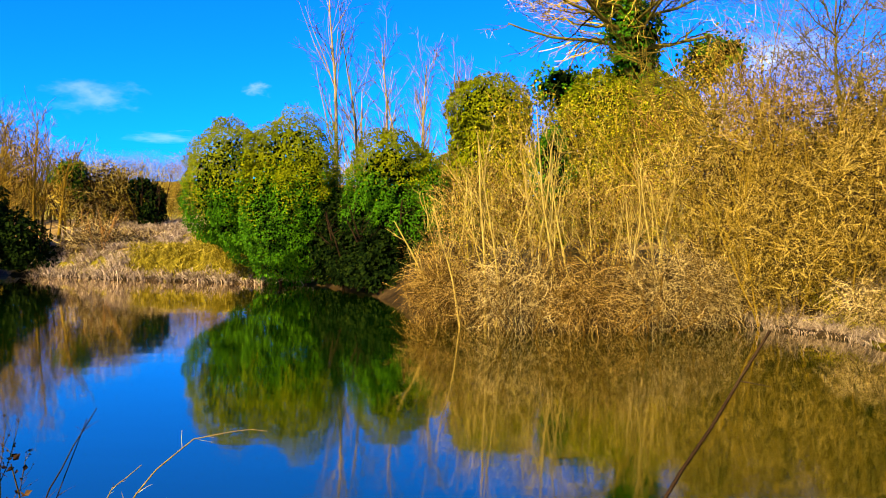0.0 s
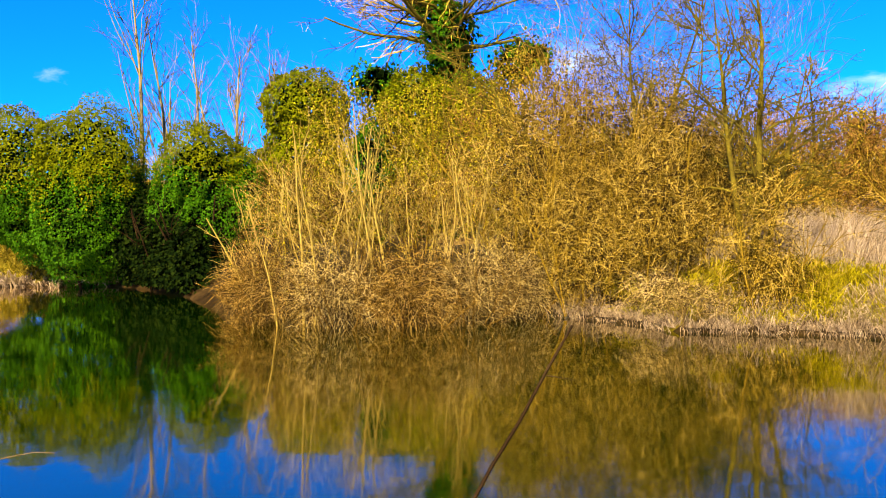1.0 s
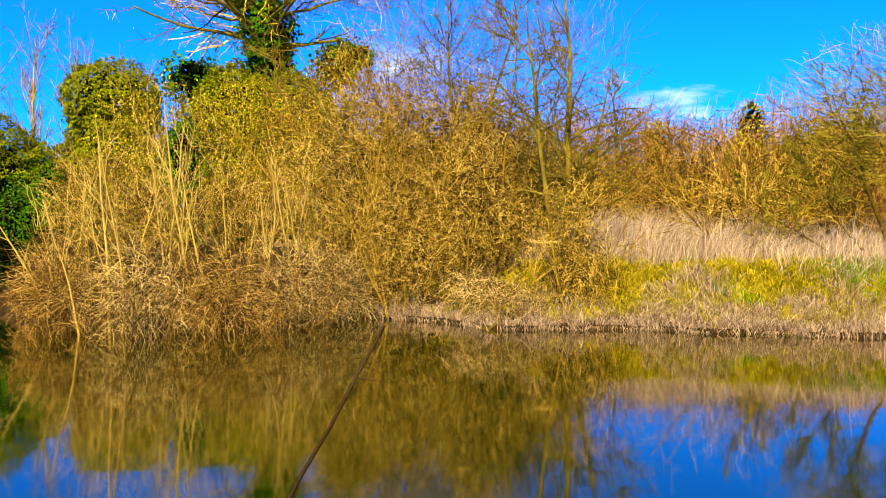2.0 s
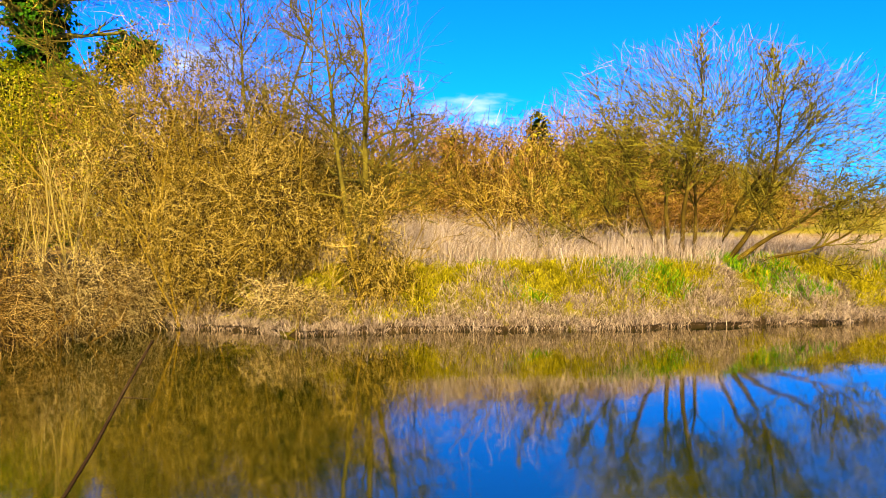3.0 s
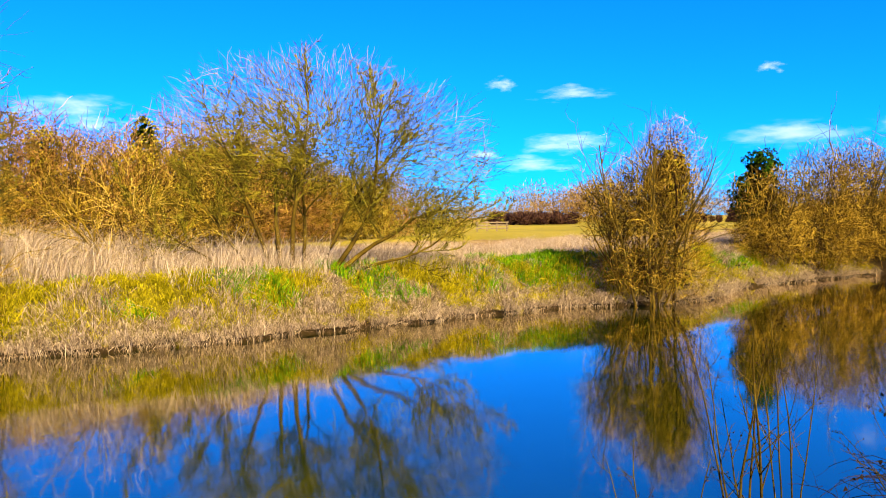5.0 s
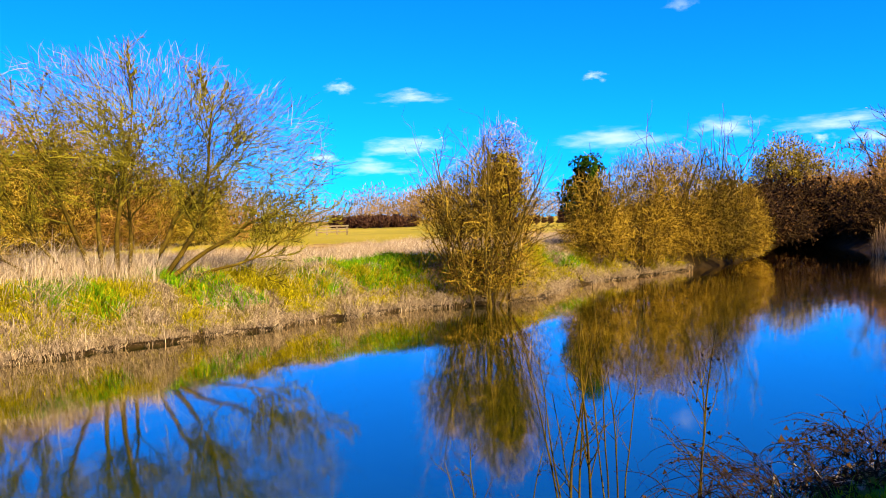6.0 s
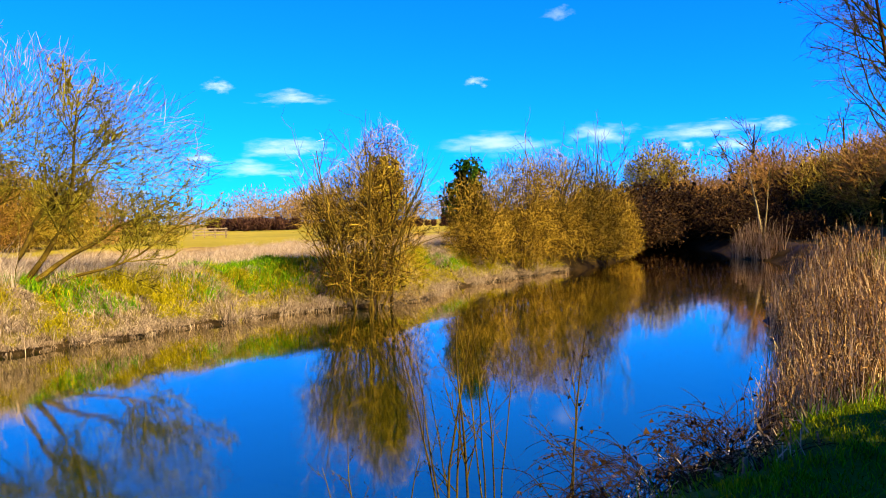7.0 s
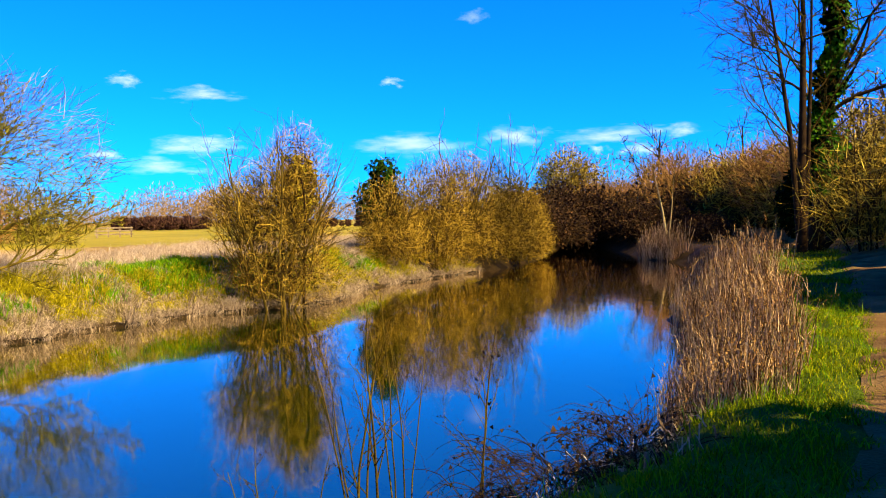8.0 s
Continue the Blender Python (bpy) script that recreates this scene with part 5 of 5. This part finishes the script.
lay_grass("verge_straw", 308, 20000, (9, 24, -12, 2), lambda p, d, far, q: ~far & (d > 0.1) & (d < 1.6) & (off_path(p) > 1.4), (0.1, 0.3), 0.005, 0.8, STRAW, "straw-coloured tufts at the bank's edge", 0.3)


# ---- near bank: reeds, brambles, saplings ----
def make_reeds(name, seed, n, box, want, h, r0, mat, label, tuft=0, fluff=None):
    r = np.random.default_rng(seed)
    p = scatter(r, n, box, want)
    m = len(p)
    hh = r.uniform(h[0], h[1], m) * (1 + 0.22 * lumps(p * [1, 1, 0], seed, 0.9)) * (0.62 + 0.43 * ease(-0.1, 0.8, bank_distance(p[:, :2])[0])) * (0.5 + 0.65 * ease(8.6, 14.5, p[:, 0]))
    st = grow(r, p, np.array([0, 0, 1.0]) + r.normal(0, 0.12, (m, 3)), hh, r0 * r.uniform(0.6, 1.2, m), 2, 0.08, (0, 0, 0), 0.4)
    ob = tagged(new(name), label, "reeds", kind="stuff")
    part("stalk_mass", mesh_of("stalk_mass", *tubes([st], 3)), mat, ob, kind="stuff")
    k = r.integers(0, m, m * 2)
    f = r.integers(0, 3, m * 2)
    v, q, t = blades(r, st[0][k, f], r.uniform(0.12, 0.32, m * 2), 0.0028, 0.9)
    part("blade_mass", mesh_of("blade_mass", v, q, t), mat, ob, kind="stuff")
    if tuft:
        tip = st[0][:, -1]
        kk = np.repeat(np.arange(m), tuft)
        pp = tip[kk] + r.normal(0, 0.02, (len(kk), 3)) - np.array([0, 0, 1.0]) * r.uniform(0, 0.18, len(kk))[:, None]
        part("seed_fluff", mesh_of("seed_fluff", *kites(r, pp, r.normal(0, 0.6, (len(kk), 3)) + np.array([0, 0, 0.8]), r.normal(0, 1, (len(kk), 3)), 0.035, 0.5)), fluff or LEAF_BROWN, ob, kind="stuff")
    return ob


make_reeds("reed_bed", 321, 17000, (8.2, 21, -8, -1.5), lambda p, d, far, q: ~far & (d > 0.0) & (d < 1.5) & (p[:, 0] + 1.2 * d > 9.8), (0.45, 1.0), 0.0045, REED, "bed of dry brown reeds and willowherb on the near bank", 3, BARK_RED)
make_reeds("reed_bed", 322, 5000, (41.5, 47, -12.5, -9.5), lambda p, d, far, q: ~far & (d > -0.1) & (d < 0.9), (0.6, 1.2), 0.009, REED, "tuft of dry reeds on a spit of the bank", 2)
make_reeds("reed_bed", 323, 2500, (56, 66, -19, -16), lambda p, d, far, q: ~far, (0.5, 1.1), 0.012, STRAW_GREY, "dry stalks beside the far path")


def make_sapling(x, y, z, seed, h, n, lean, label, leaves=0):
    r = np.random.default_rng(seed)
    ob = thing("sapling", (x, y, z), facing(x, y), label, "sapling", "bare saplings on the near bank")
    st = fan_stems(r, n, 0.25, h, lean, 0.0115, 8, 0.05, 0.03)
    lv = branch_levels(r, *st, [(5, 0.25, 0.95, (20, 55), 0.35, 5, 0.08, 0.05, 0.6, 0.003), (4, 0.2, 1, (25, 60), 0.35, 3, 0.12, 0.02, 0.6, 0.002)])
    stem_parts("stem", lv[0], lv[1], BARK_STEM, ob)
    part("crown", mesh_of("crown", *tubes(lv[2:], 3)), BARK_STEM, ob, kind="stuff")
    part("bud_haze", mesh_of("bud_haze", *buds_on(r, lv[1:], 260, 0.012, 0.003)), LEAF_BROWN, ob, kind="stuff")
    if leaves:
        tip = st[0][:, 5:].reshape(-1, 3)
        p = tip[r.integers(0, len(tip), leaves)] + r.normal(0, 0.04, (leaves, 3))
        part("withered_foliage", mesh_of("withered_foliage", *kites(r, p, r.normal(0, 1, (leaves, 3)) - np.array([0, 0, 0.4]), r.normal(0, 1, (leaves, 3)), r.uniform(0.02, 0.045, leaves))), LEAF_BROWN, ob)
    return ob


make_sapling(7.35, 0.25, 0.0, 331, 1.95, 6, 0.35, "bare sapling with thin upright stems")
make_sapling(7.7, 0.0, 0.0, 332, 2.05, 4, 0.2, "bare sapling with thin upright stems")
make_sapling(7.95, -0.5, 0.0, 333, 1.75, 2, 0.1, "bare sapling with a few withered leaves", 40)
make_sapling(6.6, 0.75, -0.05, 334, 1.0, 4, 0.5, "low bare sapling at the water's edge")


def make_bramble(x, y, z, seed, n, length, label, leaves=60):
    r = np.random.default_rng(seed)
    ob = thing("bramble", (x, y, z), facing(x, y), label, "bramble", "brambles on the near bank")
    a = r.uniform(0, 2 * np.pi, n)
    q = np.stack([np.cos(a), np.sin(a), 0 * a], -1)
    p = q * 0.5 * r.uniform(0, 1, n)[:, None]
    st = grow(r, p, q * 0.8 + np.array([0, 0, 1.0]), length * r.uniform(0.5, 1.2, n), 0.004, 9, 0.14, (0, 0, -0.2), 0.5)
    lv = branch_levels(r, *st, [(4, 0.3, 1, (30, 70), 0.3, 4, 0.16, -0.06, 0.6, 0.002)])
    stem_parts("cane", lv[0], lv[1], BARK_DARK, ob)
    if leaves:
        part("withered_foliage", mesh_of("withered_foliage", *buds_on(r, lv, leaves, 0.035, 0.02)), LEAF_BROWN, ob)
    return ob


for i, (x, y, z, n, ln, lf) in enumerate(((8.6, -1.35, 0.05, 40, 0.9, 140), (7.9, -1.3, 0.2, 45, 0.8, 60), (9.4, -2.0, 0.1, 40, 0.9, 120), (7.2, -0.9, 0.2, 35, 0.7, 30), (8.9, -2.2, 0.35, 40, 0.7, 80), (6.9, -1.1, 0.4, 30, 0.6, 40), (7.1, -1.5, 0.5, 32, 0.55, 50), (7.0, -1.95, 0.6, 26, 0.5, 30), (8.1, -1.9, 0.45, 34, 0.6, 60), (6.2, -1.0, 0.45, 28, 0.6, 30), (6.3, -1.5, 0.6, 26, 0.5, 20), (7.6, -1.75, 0.5, 30, 0.55, 50))):
    make_bramble(x, y, z, 341 + i, n, ln, "tangled leafless bramble on the near bank", lf)
make_sapling(-1.36, 3.3, 0.05, 351, 1.8, 3, 0.1, "leaning shoots with clusters of dark withered leaves", 110)


def make_cane(seed, a, b, sag, r0, mat, label):
    """One long arching stem from a to b."""
    a, b = np.array(a, float), np.array(b, float)
    t = np.linspace(0, 1, 12)[:, None]
    pts = a + (b - a) * t + np.array([0, 0, 1.0]) * sag * np.sin(np.pi * t)
    pts[1:-1] += np.random.default_rng(seed).normal(0, 0.006, (10, 3))
    ob = thing("bramble_cane", a, 0, label, "stem")
    lv = branch_levels(np.random.default_rng(seed), (pts - a)[None], r0 * np.linspace(1, 0.4, 12)[None], [(7, 0.2, 0.95, (30, 70), 0.08, 3, 0.1, 0, 0.5, 0.0015)])
    part("stem", mesh_of("stem", *tubes(lv[:1], 6), smooth=True), mat, ob)
    part("crown", mesh_of("crown", *tubes(lv[1:], 3)), mat, ob, kind="stuff")


make_cane(361, (0.63, 2.19, 0.2), (1.85, 2.47, 1.97), 0.0, 0.012, BARK_DARK, "single thin dark stem leaning over the water")
make_cane(362, (-1.13, 3.05, 0.55), (-0.25, 3.41, 1.34), 0.3, 0.005, BARK_PALE, "single pale stem arching over the water")

make_cane(363, (-1.47, 2.88, 0.45), (-0.97, 3.13, 1.52), 0.05, 0.006, BARK_DARK, "thin dark shoot leaning over the water")
make_cane(364, (-1.47, 2.93, 0.4), (-1.01, 3.11, 1.47), -0.05, 0.0045, BARK_DARK, "thin dark shoot leaning over the water")
make_cane(365, (-1.18, 3, 0.8), (-0.8, 3.21, 1.23), 0.03, 0.0045, BARK_PALE, "short pale dead stem over the water")


# ---- small built things ----
def box(bm, c, s, rot=None):
    m = Matrix.Translation(c) @ (rot or Matrix()) @ Matrix.Diagonal((*s, 1))
    bmesh.ops.create_cube(bm, size=1, matrix=m)


def box_mesh(name, c, s, rot=None, bevel=0.006):
    bm = bmesh.new()
    box(bm, c, s, rot)
    bmesh.ops.bevel(bm, geom=bm.edges[:], offset=bevel, segments=1, affect="EDGES")
    me = bpy.data.meshes.new(name)
    bm.to_mesh(me)
    bm.free()
    return me


stake = thing("stake", (6.43, -1.64, 0.4), 10, "split wooden stake in the near bank", "stake")
part("post", box_mesh("post", (0, 0, 0.22), (0.035, 0.028, 0.52), Euler((0.05, 0.04, 0)).to_matrix().to_4x4()), TIMBER, stake)

gx, gy = 66.0, 27.6
gate = thing("field_rail", (gx, gy, float(ground_z([(gx, gy)])[0]) - 0.05), facing(gx, gy), "weathered timber rail fence standing in the meadow", "fence")
for i in range(4):
    part("post", box_mesh("post", (-1.3 + i * 0.87, 0, 0.45), (0.12, 0.12, 1.0)), TIMBER, gate)
for z in (0.35, 0.62, 0.86):
    part("rail", box_mesh("rail", (0, -0.09, z), (2.9, 0.05, 0.11)), TIMBER, gate)

stub = thing("dead_stump", base_at(8.0, 14.9, 0.1), facing(8.0, 14.9), "short pale broken stump leaning on the bank", "stump")
stub_way = grow(np.random.default_rng(371), [(0.06, 0, 0)], [(-0.16, 0, 1)], 0.75, 0.07, 6, 0.05, (0, 0, 0), 0.6)
part("trunk", mesh_of("trunk", *tubes([stub_way], 9), smooth=True), BARK_PALE, stub)
